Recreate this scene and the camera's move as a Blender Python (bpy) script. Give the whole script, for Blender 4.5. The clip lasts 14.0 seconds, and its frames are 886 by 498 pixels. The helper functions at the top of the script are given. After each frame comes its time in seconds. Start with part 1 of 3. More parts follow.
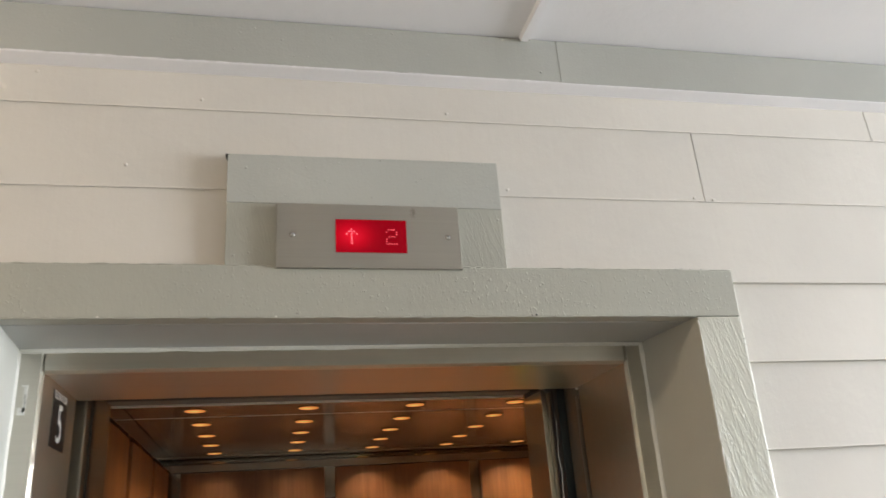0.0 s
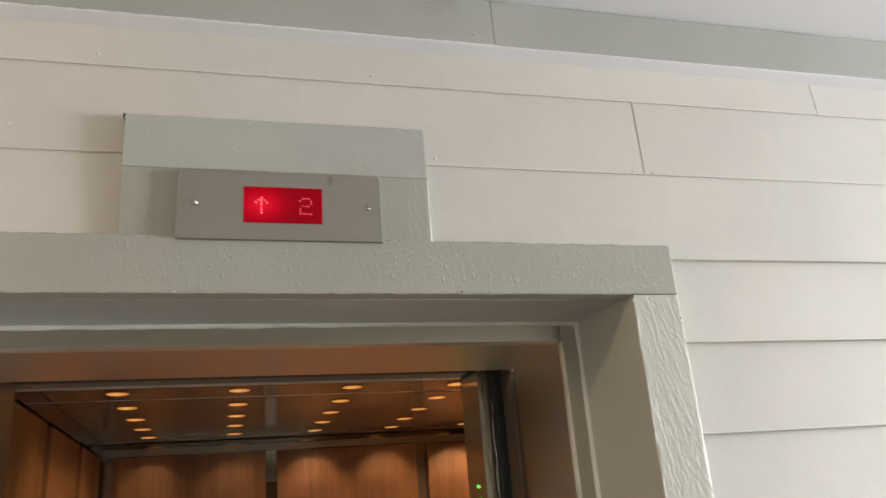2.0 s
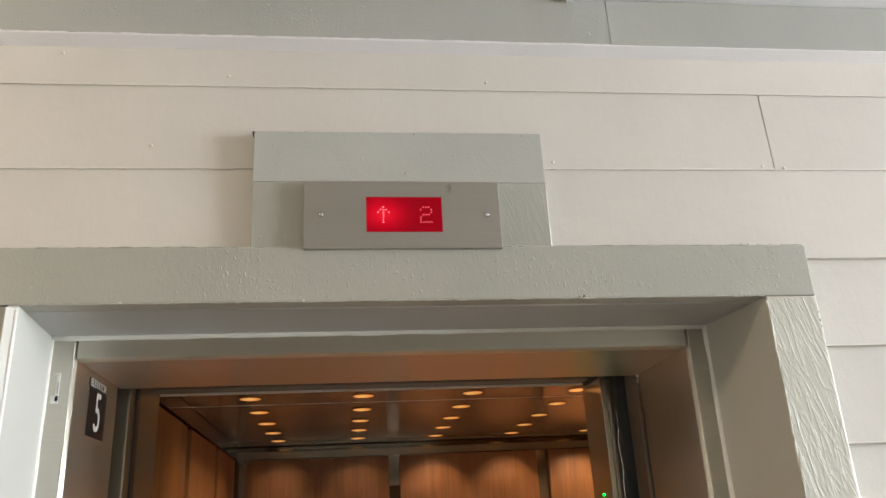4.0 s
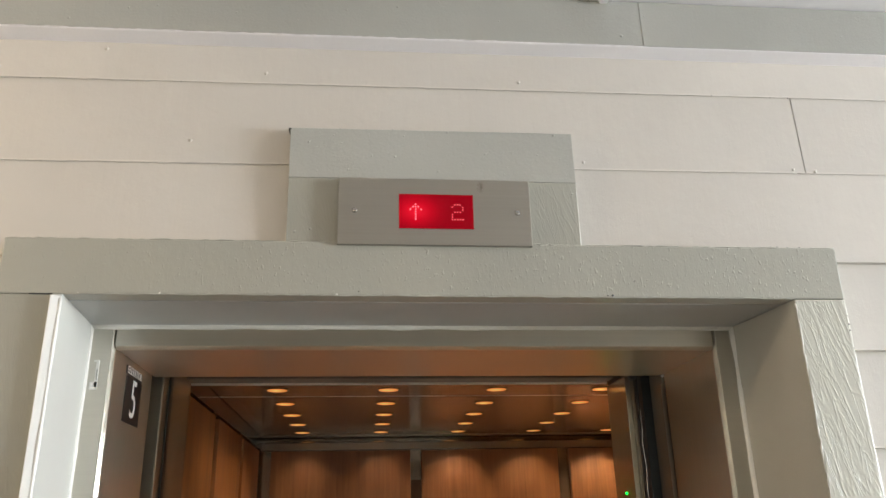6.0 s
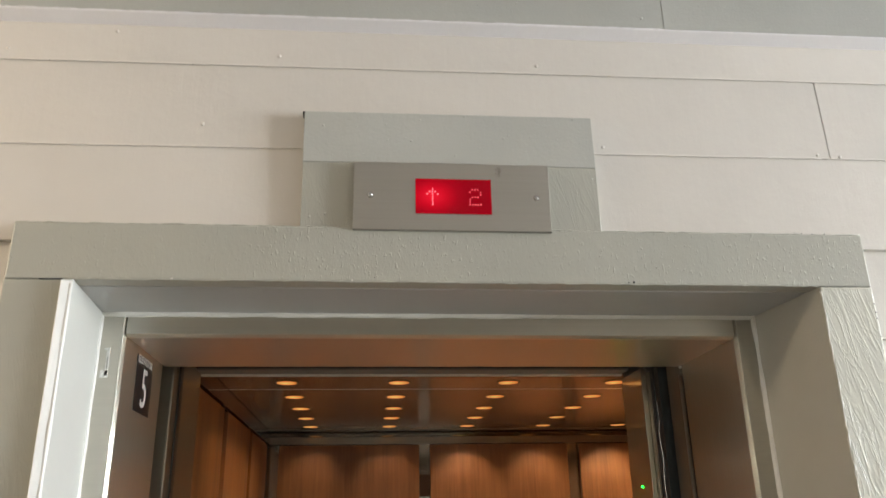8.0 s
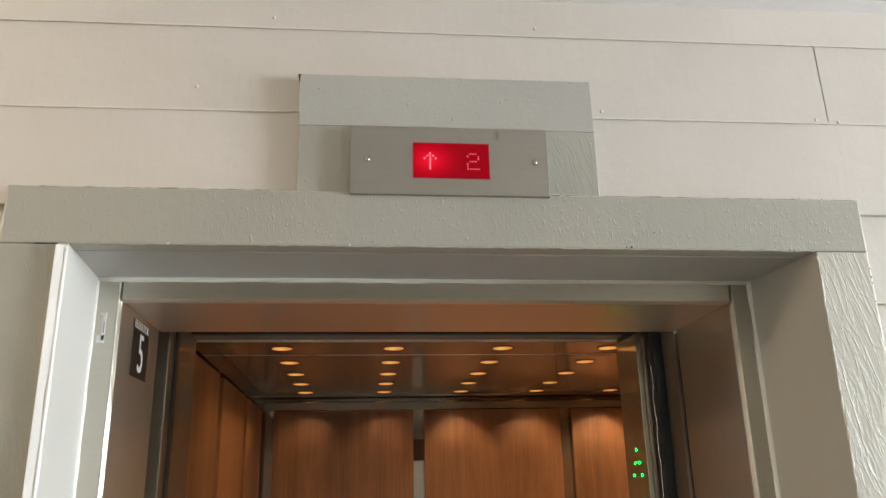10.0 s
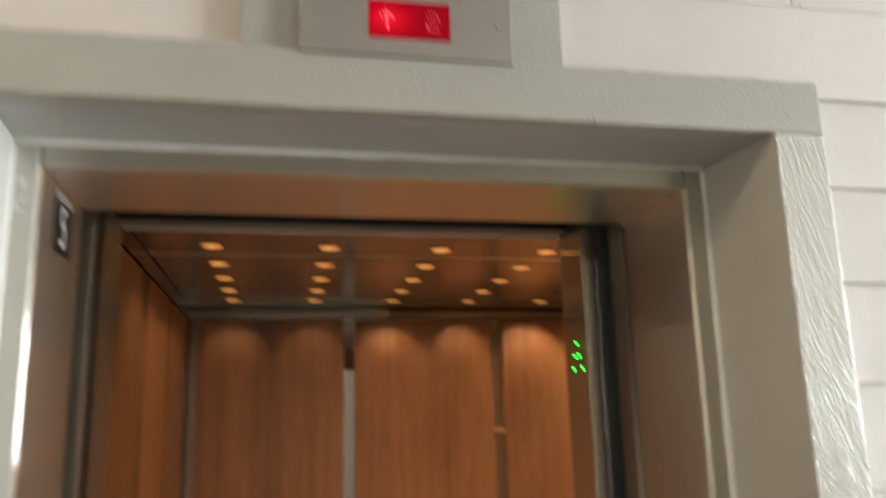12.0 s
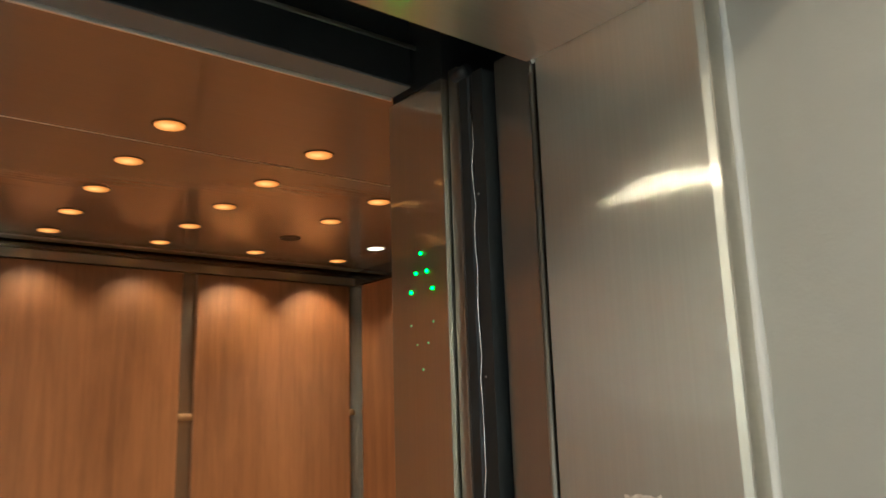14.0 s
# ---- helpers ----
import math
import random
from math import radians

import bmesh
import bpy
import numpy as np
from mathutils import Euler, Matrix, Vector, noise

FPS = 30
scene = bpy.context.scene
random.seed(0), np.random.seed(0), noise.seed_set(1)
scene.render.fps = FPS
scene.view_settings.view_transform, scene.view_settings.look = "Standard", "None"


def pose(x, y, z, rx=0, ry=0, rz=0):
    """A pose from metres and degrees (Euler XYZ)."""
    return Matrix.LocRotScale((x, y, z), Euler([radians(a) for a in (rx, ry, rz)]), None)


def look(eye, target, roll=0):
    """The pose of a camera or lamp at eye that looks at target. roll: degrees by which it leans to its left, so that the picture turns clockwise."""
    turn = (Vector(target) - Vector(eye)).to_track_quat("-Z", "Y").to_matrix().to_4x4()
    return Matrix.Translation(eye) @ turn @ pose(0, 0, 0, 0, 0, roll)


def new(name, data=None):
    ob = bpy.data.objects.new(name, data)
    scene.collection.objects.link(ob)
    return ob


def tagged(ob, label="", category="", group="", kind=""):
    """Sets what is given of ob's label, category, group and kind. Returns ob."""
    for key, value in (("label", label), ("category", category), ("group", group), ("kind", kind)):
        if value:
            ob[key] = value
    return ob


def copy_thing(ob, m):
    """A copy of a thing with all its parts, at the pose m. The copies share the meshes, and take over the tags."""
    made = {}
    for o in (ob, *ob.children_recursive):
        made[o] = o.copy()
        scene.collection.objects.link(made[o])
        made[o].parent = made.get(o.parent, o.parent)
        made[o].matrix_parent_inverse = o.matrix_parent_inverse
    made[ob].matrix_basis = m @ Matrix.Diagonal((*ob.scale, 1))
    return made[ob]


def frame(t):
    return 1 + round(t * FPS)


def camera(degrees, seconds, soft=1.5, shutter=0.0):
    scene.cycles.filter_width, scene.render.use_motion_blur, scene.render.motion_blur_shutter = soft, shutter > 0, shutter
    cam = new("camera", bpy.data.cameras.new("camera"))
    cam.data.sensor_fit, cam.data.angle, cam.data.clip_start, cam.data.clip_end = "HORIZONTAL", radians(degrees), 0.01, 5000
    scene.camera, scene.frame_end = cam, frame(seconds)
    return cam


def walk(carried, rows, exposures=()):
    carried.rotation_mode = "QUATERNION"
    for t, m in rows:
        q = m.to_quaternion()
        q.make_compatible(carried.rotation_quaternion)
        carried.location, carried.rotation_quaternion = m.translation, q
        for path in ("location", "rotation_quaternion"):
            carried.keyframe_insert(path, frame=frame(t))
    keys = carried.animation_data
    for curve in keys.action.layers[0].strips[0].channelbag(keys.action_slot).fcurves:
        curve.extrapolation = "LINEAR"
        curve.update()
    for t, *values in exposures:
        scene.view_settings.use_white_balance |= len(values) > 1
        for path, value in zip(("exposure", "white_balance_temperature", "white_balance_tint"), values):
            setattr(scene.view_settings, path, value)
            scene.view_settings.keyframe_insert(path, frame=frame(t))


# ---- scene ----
cam = camera(59.3, 14.0, soft=1.5, shutter=0.5)
PATH = [
    (0, (-0.168, -1.224, 1.819), (0.274, 0.594, 2.526), -4.0),
    (0.5, (-0.177, -1.199, 1.824), (0.376, 0.601, 2.499), -4.1),
    (1, (-0.142, -1.175, 1.825), (0.455, 0.617, 2.483), -4.0),
    (1.5, (-0.097, -1.154, 1.823), (0.497, 0.639, 2.48), -4.0),
    (2, (-0.08, -1.149, 1.831), (0.457, 0.662, 2.489), -4.5),
    (2.5, (-0.081, -1.154, 1.841), (0.317, 0.687, 2.514), -4.2),
    (3, (-0.085, -1.147, 1.834), (0.24, 0.702, 2.525), -3.8),
    (5.5, (-0.101, -1.157, 1.83), (0.098, 0.713, 2.511), -1.7),
    (6, (-0.107, -1.165, 1.826), (0.089, 0.704, 2.509), -1.3),
    (6.5, (-0.113, -1.165, 1.829), (0.08, 0.705, 2.511), -1.4),
    (7, (-0.122, -1.167, 1.828), (0.069, 0.7, 2.518), -1.4),
    (7.5, (-0.124, -1.153, 1.828), (0.063, 0.716, 2.515), -1.5),
    (8, (-0.124, -1.132, 1.818), (0.06, 0.74, 2.495), -1.1),
    (8.2, (-0.124, -1.121, 1.813), (0.065, 0.758, 2.472), -0.8),
    (10.3, (-0.133, -1.129, 1.815), (0.073, 0.768, 2.413), -1.3),
    (10.5, (-0.131, -1.132, 1.814), (0.062, 0.766, 2.413), -1.3),
    (11, (-0.131, -1.134, 1.815), (0.061, 0.765, 2.41), -1.4),
    (11.5, (-0.134, -1.123, 1.811), (0.075, 0.78, 2.393), -1.5),
    (11.8, (-0.145, -1.078, 1.767), (0.125, 0.824, 2.309), -1.4),
    (12, (-0.172, -1.039, 1.745), (0.232, 0.874, 2.164), -1.5),
    (12.1, (-0.169, -1.003, 1.711), (0.313, 0.904, 2.085), -0.7),
    (12.3, (-0.16, -0.922, 1.654), (0.498, 0.942, 1.961), 0.87),
    (12.5, (-0.153, -0.841, 1.636), (0.616, 0.983, 1.917), 0.99),
    (13, (-0.13, -0.576, 1.658), (0.731, 1.202, 1.968), -1.01),
    (13.5, (-0.168, -0.419, 1.667), (0.856, 1.261, 2.026), -1.83),
    (14, (-0.188, -0.246, 1.667), (1.03, 1.287, 2.074), -1.81),
]
walk(cam, [(t, look(eye, target, roll)) for t, eye, target, roll in PATH],
     [(0, -0.02, 6300, 10), (0.4, -0.10, 6300, 10), (0.9, -0.12, 6350, 10), (1.6, -0.16, 6350, 10), (2.2, -0.04, 6300, 10), (3, 0.05, 6300, 10), (11.6, 0.06, 6300, 10), (12.1, 0.12, 6450, 10), (12.5, 0.11, 7100, 10), (13, 0.26, 7300, 9), (13.5, 0.42, 6150, 6), (14, 0.56, 5650, 3)])

# ---- world and large lights ----
world = bpy.data.worlds.new("sky")
scene.world = world
world.use_nodes = True
wn = world.node_tree.nodes
wl = world.node_tree.links
sky = wn.new("ShaderNodeTexSky")
sky.sky_type = "NISHITA"
sky.sun_disc = False
sky.sun_elevation = radians(48)
sky.sun_rotation = radians(300)
wl.new(sky.outputs[0], wn["Background"].inputs[0])
wn["Background"].inputs[1].default_value = 0.1


def area(name, m, sx, sy, watts, colour):
    d = bpy.data.lights.new(name, "AREA")
    d.shape, d.size, d.size_y, d.energy, d.color = "RECTANGLE", sx, sy, watts, colour
    ob = new(name, d)
    ob.matrix_world = m
    return ob


# daylight entering the open end of the walkway
area("daylight_end", look((5.5, -1.40, 2.08), (0.0, -0.5, 2.05)), 1.5, 1.2, 396, (0.92, 0.965, 1.0))
# warm lamp of the walkway, on its ceiling beside the entrance
LAMP_AT = (-1.85, -0.54, 2.60)
bulb_data = bpy.data.lights.new("walkway_bulb", "POINT")
bulb_data.energy, bulb_data.color, bulb_data.shadow_soft_size = 29, (1.0, 0.80, 0.55), 0.045
bulb = new("walkway_bulb", bulb_data)
bulb.location = LAMP_AT


# ---- materials ----
def material(name):
    m = bpy.data.materials.new(name)
    m.use_nodes = True
    nt = m.node_tree
    return m, nt, nt.nodes["Principled BSDF"]


def node(nt, kind, **inputs):
    n = nt.nodes.new(kind)
    for k, v in inputs.items():
        n.inputs[k].default_value = v
    return n


def coords(nt, scale=(1, 1, 1), offset_random=False):
    tc = nt.nodes.new("ShaderNodeTexCoord")
    mp = nt.nodes.new("ShaderNodeMapping")
    mp.inputs["Scale"].default_value = scale
    nt.links.new(tc.outputs["Object"], mp.inputs["Vector"])
    if offset_random:
        info = nt.nodes.new("ShaderNodeObjectInfo")
        mul = nt.nodes.new("ShaderNodeMath")
        mul.operation = "MULTIPLY"
        mul.inputs[1].default_value = 37.0
        nt.links.new(info.outputs["Random"], mul.inputs[0])
        nt.links.new(mul.outputs[0], mp.inputs["Location"])
    return mp.outputs["Vector"]


def noise_tex(nt, vec, scale, detail=4.0, rough=0.55, distort=0.0):
    n = node(nt, "ShaderNodeTexNoise", Scale=scale, Detail=detail, Roughness=rough, Distortion=distort)
    nt.links.new(vec, n.inputs["Vector"])
    return n.outputs["Fac"]


def ramp(nt, fac, stops):
    r = nt.nodes.new("ShaderNodeValToRGB")
    els = r.color_ramp.elements
    while len(els) < len(stops):
        els.new(0.5)
    for e, (p, c) in zip(els, stops):
        e.position, e.color = p, (*c, 1)
    nt.links.new(fac, r.inputs["Fac"])
    return r.outputs["Color"]


def mix(nt, fac, a, b, blend="MIX"):
    n = nt.nodes.new("ShaderNodeMix")
    n.data_type, n.blend_type = "RGBA", blend
    for slot, v in ((0, fac), (6, a), (7, b)):
        if isinstance(v, (int, float)):
            n.inputs[slot].default_value = v
        elif isinstance(v, tuple):
            n.inputs[slot].default_value = (*v, 1)
        else:
            nt.links.new(v, n.inputs[slot])
    return n.outputs[2]


def bump(nt, height, strength, distance, under=None):
    b = node(nt, "ShaderNodeBump", Strength=strength, Distance=distance)
    nt.links.new(height, b.inputs["Height"])
    if under is not None:
        nt.links.new(under, b.inputs["Normal"])
    return b.outputs["Normal"]


def scaled(c, k):
    return tuple(min(1.0, v * k) for v in c)


def paint(name, colour, rough=0.45, stipple=0.35, size=260, dirt=0.10, vary=0.05, deep=0.0012, brushed=False):
    m, nt, p = material(name)
    v = coords(nt, offset_random=True)
    big = noise_tex(nt, v, 2.3, 5)
    col = ramp(nt, big, [(0.3, scaled(colour, 1 - dirt)), (0.7, scaled(colour, 1 + dirt * 0.4))])
    speck = noise_tex(nt, v, 55, 6, 0.7)
    col = mix(nt, ramp(nt, speck, [(0.66, (0, 0, 0)), (0.8, (0.35, 0.35, 0.35))]), col, scaled(colour, 0.72))
    info = nt.nodes.new("ShaderNodeObjectInfo")
    hue = nt.nodes.new("ShaderNodeHueSaturation")
    rng = node(nt, "ShaderNodeMapRange")
    rng.inputs["To Min"].default_value, rng.inputs["To Max"].default_value = 1 - vary, 1 + vary
    nt.links.new(info.outputs["Random"], rng.inputs["Value"])
    nt.links.new(rng.outputs[0], hue.inputs["Value"])
    nt.links.new(col, hue.inputs["Color"])
    nt.links.new(hue.outputs[0], p.inputs["Base Color"])
    p.inputs["Roughness"].default_value = rough
    n1 = bump(nt, noise_tex(nt, v, size, 3, 0.6), stipple, deep)
    n2 = bump(nt, noise_tex(nt, v, 14, 4, 0.6), 0.25, 0.004, n1)
    if brushed:
        # upright brush drag, scattered nibs and faint scuffs
        drag = noise_tex(nt, coords(nt, (1, 1, 0.12), True), 95, 3, 0.6)
        n2 = bump(nt, drag, 0.18, 0.0012, n2)
        nibs = ramp(nt, noise_tex(nt, v, 120, 2, 0.5), [(0.72, (0, 0, 0)), (0.80, (1, 1, 1))])
        n2 = bump(nt, nibs, 0.16, 0.0009, n2)
    nt.links.new(n2, p.inputs["Normal"])
    return m


CREAM = (0.65, 0.61, 0.55)
SAGE = (0.396, 0.389, 0.332)
M_SIDING = paint("siding_paint", CREAM, 0.66, 0.12, 330, 0.07, 0.025, 0.0010, True)
def lumpy_paint(name, colour):
    # thick brush-laid coats: soft runs and scattered nibs
    m, nt, p = material(name)
    v = coords(nt, (1, 1, 0.55), True)
    nibs = ramp(nt, noise_tex(nt, v, 170, 2, 0.5), [(0.60, (0, 0, 0)), (0.74, (1, 1, 1))])
    patch = ramp(nt, noise_tex(nt, v, 11, 3, 0.6), [(0.36, (0.2, 0.2, 0.2)), (0.6, (1, 1, 1))])
    h = mix(nt, patch, (0.0, 0.0, 0.0), nibs)
    n1 = bump(nt, noise_tex(nt, v, 75, 4, 0.65), 0.55, 0.0012)
    n2 = bump(nt, h, 0.5, 0.0012, n1)
    n3 = bump(nt, noise_tex(nt, v, 420, 2, 0.5), 0.12, 0.0006, n2)
    nt.links.new(n3, p.inputs["Normal"])
    big = noise_tex(nt, coords(nt), 3, 5)
    c = ramp(nt, big, [(0.3, scaled(colour, 0.94)), (0.7, scaled(colour, 1.04))])
    dirt = ramp(nt, noise_tex(nt, coords(nt), 48, 6, 0.75), [(0.68, (0, 0, 0)), (0.78, (0.5, 0.5, 0.5))])
    nt.links.new(mix(nt, dirt, c, scaled(colour, 0.65)), p.inputs["Base Color"])
    p.inputs["Roughness"].default_value = 0.33
    return m


M_TRIM = lumpy_paint("trim_paint", SAGE)
M_FASCIA = paint("fascia_paint", (0.425, 0.425, 0.385), 0.38, 0.35, 230, 0.10, 0.03, 0.0012, True)
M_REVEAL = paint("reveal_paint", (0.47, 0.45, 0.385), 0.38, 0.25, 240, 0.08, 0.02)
# same reveal paint with light mixed in: sky-cool for the head, daylit for one side
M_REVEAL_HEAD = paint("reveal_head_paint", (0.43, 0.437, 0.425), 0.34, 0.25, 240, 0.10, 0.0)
M_REVEAL_LIT = paint("lit_reveal_paint", (0.62, 0.62, 0.565), 0.34, 0.25, 240, 0.08, 0.0)
M_SOUTH = paint("tan_wall_paint", (0.30, 0.27, 0.22), 0.6, 0.2, 200, 0.1, 0.0)
M_WHITE = paint("ceiling_paint", (0.86, 0.835, 0.835), 0.55, 0.25, 180, 0.05, 0.02)
M_CAULK = paint("caulk_white", (0.82, 0.80, 0.74), 0.4, 0.5, 90, 0.12, 0.02)
M_CONCRETE = paint("concrete", (0.13, 0.127, 0.118), 0.8, 0.6, 120, 0.2, 0.02)
M_CAR_FLOOR = paint("bounce_beige", (0.80, 0.70, 0.57), 0.5, 0.2, 120, 0.2, 0.0)
M_SHAFT = paint("shaft_block", (0.05, 0.05, 0.05), 0.9, 0.5, 60, 0.3, 0.0)
M_BLACK = paint("black_enamel", (0.026, 0.029, 0.029), 0.35, 0.15, 200, 0.2, 0.0)
M_BROWN = paint("dark_brown_stain", (0.035, 0.019, 0.011), 0.5, 0.2, 150, 0.2, 0.0)
M_ENAMEL = paint("grey_enamel", (0.20, 0.196, 0.185), 0.42, 0.15, 200, 0.1, 0.0)
M_RUBBER = paint("black_rubber", (0.030, 0.036, 0.037), 0.5, 0.2, 150, 0.2, 0.0)


def grain_paint(name, colour, depth):
    # painted board with embossed timber grain: short slanting ridges over long soft figure
    m, nt, p = material(name)
    tc = nt.nodes.new("ShaderNodeTexCoord")
    turned = nt.nodes.new("ShaderNodeMapping")
    turned.inputs["Rotation"].default_value = (0, radians(13), 0)
    nt.links.new(tc.outputs["Object"], turned.inputs["Vector"])
    long_ = nt.nodes.new("ShaderNodeMapping")
    long_.inputs["Scale"].default_value = (1, 1, 0.17)
    nt.links.new(turned.outputs[0], long_.inputs["Vector"])
    # raised lines follow the contours of a drawn-out figure, as growth rings do
    lines = [(0.34, (0, 0, 0)), (0.37, (1, 1, 1)), (0.40, (0, 0, 0)), (0.47, (0, 0, 0)), (0.50, (1, 1, 1)), (0.53, (0, 0, 0)), (0.60, (0, 0, 0)), (0.63, (1, 1, 1)), (0.66, (0, 0, 0))]
    ridge = ramp(nt, noise_tex(nt, long_.outputs[0], 62, 2, 0.4, 0.5), lines)
    figure = ramp(nt, noise_tex(nt, long_.outputs[0], 24, 2, 0.5, 0.8), lines)
    n1 = bump(nt, noise_tex(nt, tc.outputs["Object"], 420, 2, 0.6), 0.2, 0.0006)
    n2 = bump(nt, ridge, 0.8, depth, n1)
    n3 = bump(nt, figure, 0.7, depth * 1.4, n2)
    nt.links.new(n3, p.inputs["Normal"])
    big = noise_tex(nt, tc.outputs["Object"], 6, 5)
    nt.links.new(ramp(nt, big, [(0.3, scaled(colour, 0.93)), (0.7, scaled(colour, 1.04))]), p.inputs["Base Color"])
    p.inputs["Roughness"].default_value = 0.34
    return m


# one sage: lifted for the daylit side board, left plain on the shaded one
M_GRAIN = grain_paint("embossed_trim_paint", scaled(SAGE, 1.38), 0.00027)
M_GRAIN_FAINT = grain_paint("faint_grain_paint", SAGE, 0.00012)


def steel(name, colour, rough=0.3, brush="z", aniso=0.55, smear=0.03, spread=0.0, wavy=0.0, haze=0.0, haze_rough=0.5):
    # brushed metal: fine streaks along the brush, reflections drawn out across it
    m, nt, p = material(name)
    s = {"z": (260, 260, 1.5), "x": (1.5, 260, 260), "y": (260, 1.5, 260)}[brush]
    lines = noise_tex(nt, coords(nt, s), 1.0, 2, 0.6)
    cloud = noise_tex(nt, coords(nt), 3.0, 2, 0.5)
    nt.links.new(mix(nt, lines, scaled(colour, 0.93), scaled(colour, 1.05)), p.inputs["Base Color"])
    p.inputs["Metallic"].default_value = 1.0
    r = node(nt, "ShaderNodeMapRange")
    r.inputs["To Min"].default_value, r.inputs["To Max"].default_value = rough - smear, rough + smear
    nt.links.new(cloud, r.inputs["Value"])
    nt.links.new(r.outputs[0], p.inputs["Roughness"])
    if aniso:
        t = nt.nodes.new("ShaderNodeTangent")
        t.direction_type, t.axis = "RADIAL", {"z": "Z", "x": "X", "y": "Y"}[brush]
        nt.links.new(t.outputs[0], p.inputs["Tangent"])
        p.inputs["Anisotropic"].default_value = aniso
        p.inputs["Anisotropic Rotation"].default_value = 0.0
    normal = None
    if wavy:
        normal = bump(nt, noise_tex(nt, coords(nt, (1, 1, 2.2)), 6.0, 2, 0.5), wavy, 0.02)
    if spread:
        # upright scratches finer than the eye can part: each tilts the surface sideways by a little
        geo = nt.nodes.new("ShaderNodeNewGeometry")
        if normal is None:
            normal = geo.outputs["Normal"]
        side = nt.nodes.new("ShaderNodeVectorMath")
        side.operation = "CROSS_PRODUCT"
        nt.links.new(geo.outputs["Normal"], side.inputs[0])
        side.inputs[1].default_value = (0, 0, 1)
        tilt = None
        for k in (1.0, 7.3):
            at = nt.nodes.new("ShaderNodeVectorMath")
            at.operation = "SCALE"
            at.inputs["Scale"].default_value = 913.0 * k
            nt.links.new(geo.outputs["Position"], at.inputs[0])
            wn_ = nt.nodes.new("ShaderNodeTexWhiteNoise")
            nt.links.new(at.outputs[0], wn_.inputs["Vector"])
            add = nt.nodes.new("ShaderNodeMath")
            add.operation = "ADD"
            nt.links.new(wn_.outputs["Value"], add.inputs[0])
            if tilt is None:
                add.inputs[1].default_value = -1.0
            else:
                nt.links.new(tilt, add.inputs[1])
            tilt = add.outputs[0]
        amount = nt.nodes.new("ShaderNodeMath")
        amount.operation = "MULTIPLY"
        amount.inputs[1].default_value = spread
        nt.links.new(tilt, amount.inputs[0])
        push = nt.nodes.new("ShaderNodeVectorMath")
        push.operation = "SCALE"
        nt.links.new(side.outputs[0], push.inputs[0])
        nt.links.new(amount.outputs[0], push.inputs["Scale"])
        total = nt.nodes.new("ShaderNodeVectorMath")
        total.operation = "ADD"
        nt.links.new(normal, total.inputs[0])
        nt.links.new(push.outputs[0], total.inputs[1])
        unit = nt.nodes.new("ShaderNodeVectorMath")
        unit.operation = "NORMALIZE"
        nt.links.new(total.outputs[0], unit.inputs[0])
        normal = unit.outputs[0]
    if normal is not None:
        nt.links.new(normal, p.inputs["Normal"])
    if haze:
        # worn film of fine scratches: part of the light comes back scattered wide
        p2 = nt.nodes.new("ShaderNodeBsdfPrincipled")
        p2.inputs["Metallic"].default_value, p2.inputs["Roughness"].default_value = 1.0, haze_rough
        nt.links.new(p.inputs["Base Color"].links[0].from_socket, p2.inputs["Base Color"])
        blend = nt.nodes.new("ShaderNodeMixShader")
        blend.inputs[0].default_value = haze
        nt.links.new(p.outputs[0], blend.inputs[1])
        nt.links.new(p2.outputs[0], blend.inputs[2])
        nt.links.new(blend.outputs[0], nt.nodes["Material Output"].inputs["Surface"])
    return m


M_STEEL = steel("brushed_steel", (0.73, 0.705, 0.60), 0.06, "z", 0.0, 0.01, 0.80, haze=0.46, haze_rough=0.5)
M_POLISHED = steel("polished_steel", (0.48, 0.455, 0.39), 0.08, "z", 0.0, 0.02, 0.10, 0.14, haze=0.52, haze_rough=0.65)
M_FRONT = steel("front_steel", (0.88, 0.845, 0.73), 0.07, "z", 0.0, 0.02, 0.04, 0.05, haze=0.32, haze_rough=0.55)
M_MIRROR = steel("mirror_steel", (0.56, 0.54, 0.49), 0.13, "z", 0.0, 0.02, haze=0.2, haze_rough=0.5)
# one frame steel toned per face: soffit brightened for car light, flanges dimmed
M_FRAME = steel("frame_steel", (0.62, 0.595, 0.53), 0.38, "x", 0.7)
M_SOFFIT = steel("soffit_steel", (0.95, 0.90, 0.83), 0.20, "x", 0.9, haze=0.5, haze_rough=0.45)
M_PLATE = steel("plate_steel", (0.43, 0.41, 0.36), 0.45, "x", 0.0, 0.03)
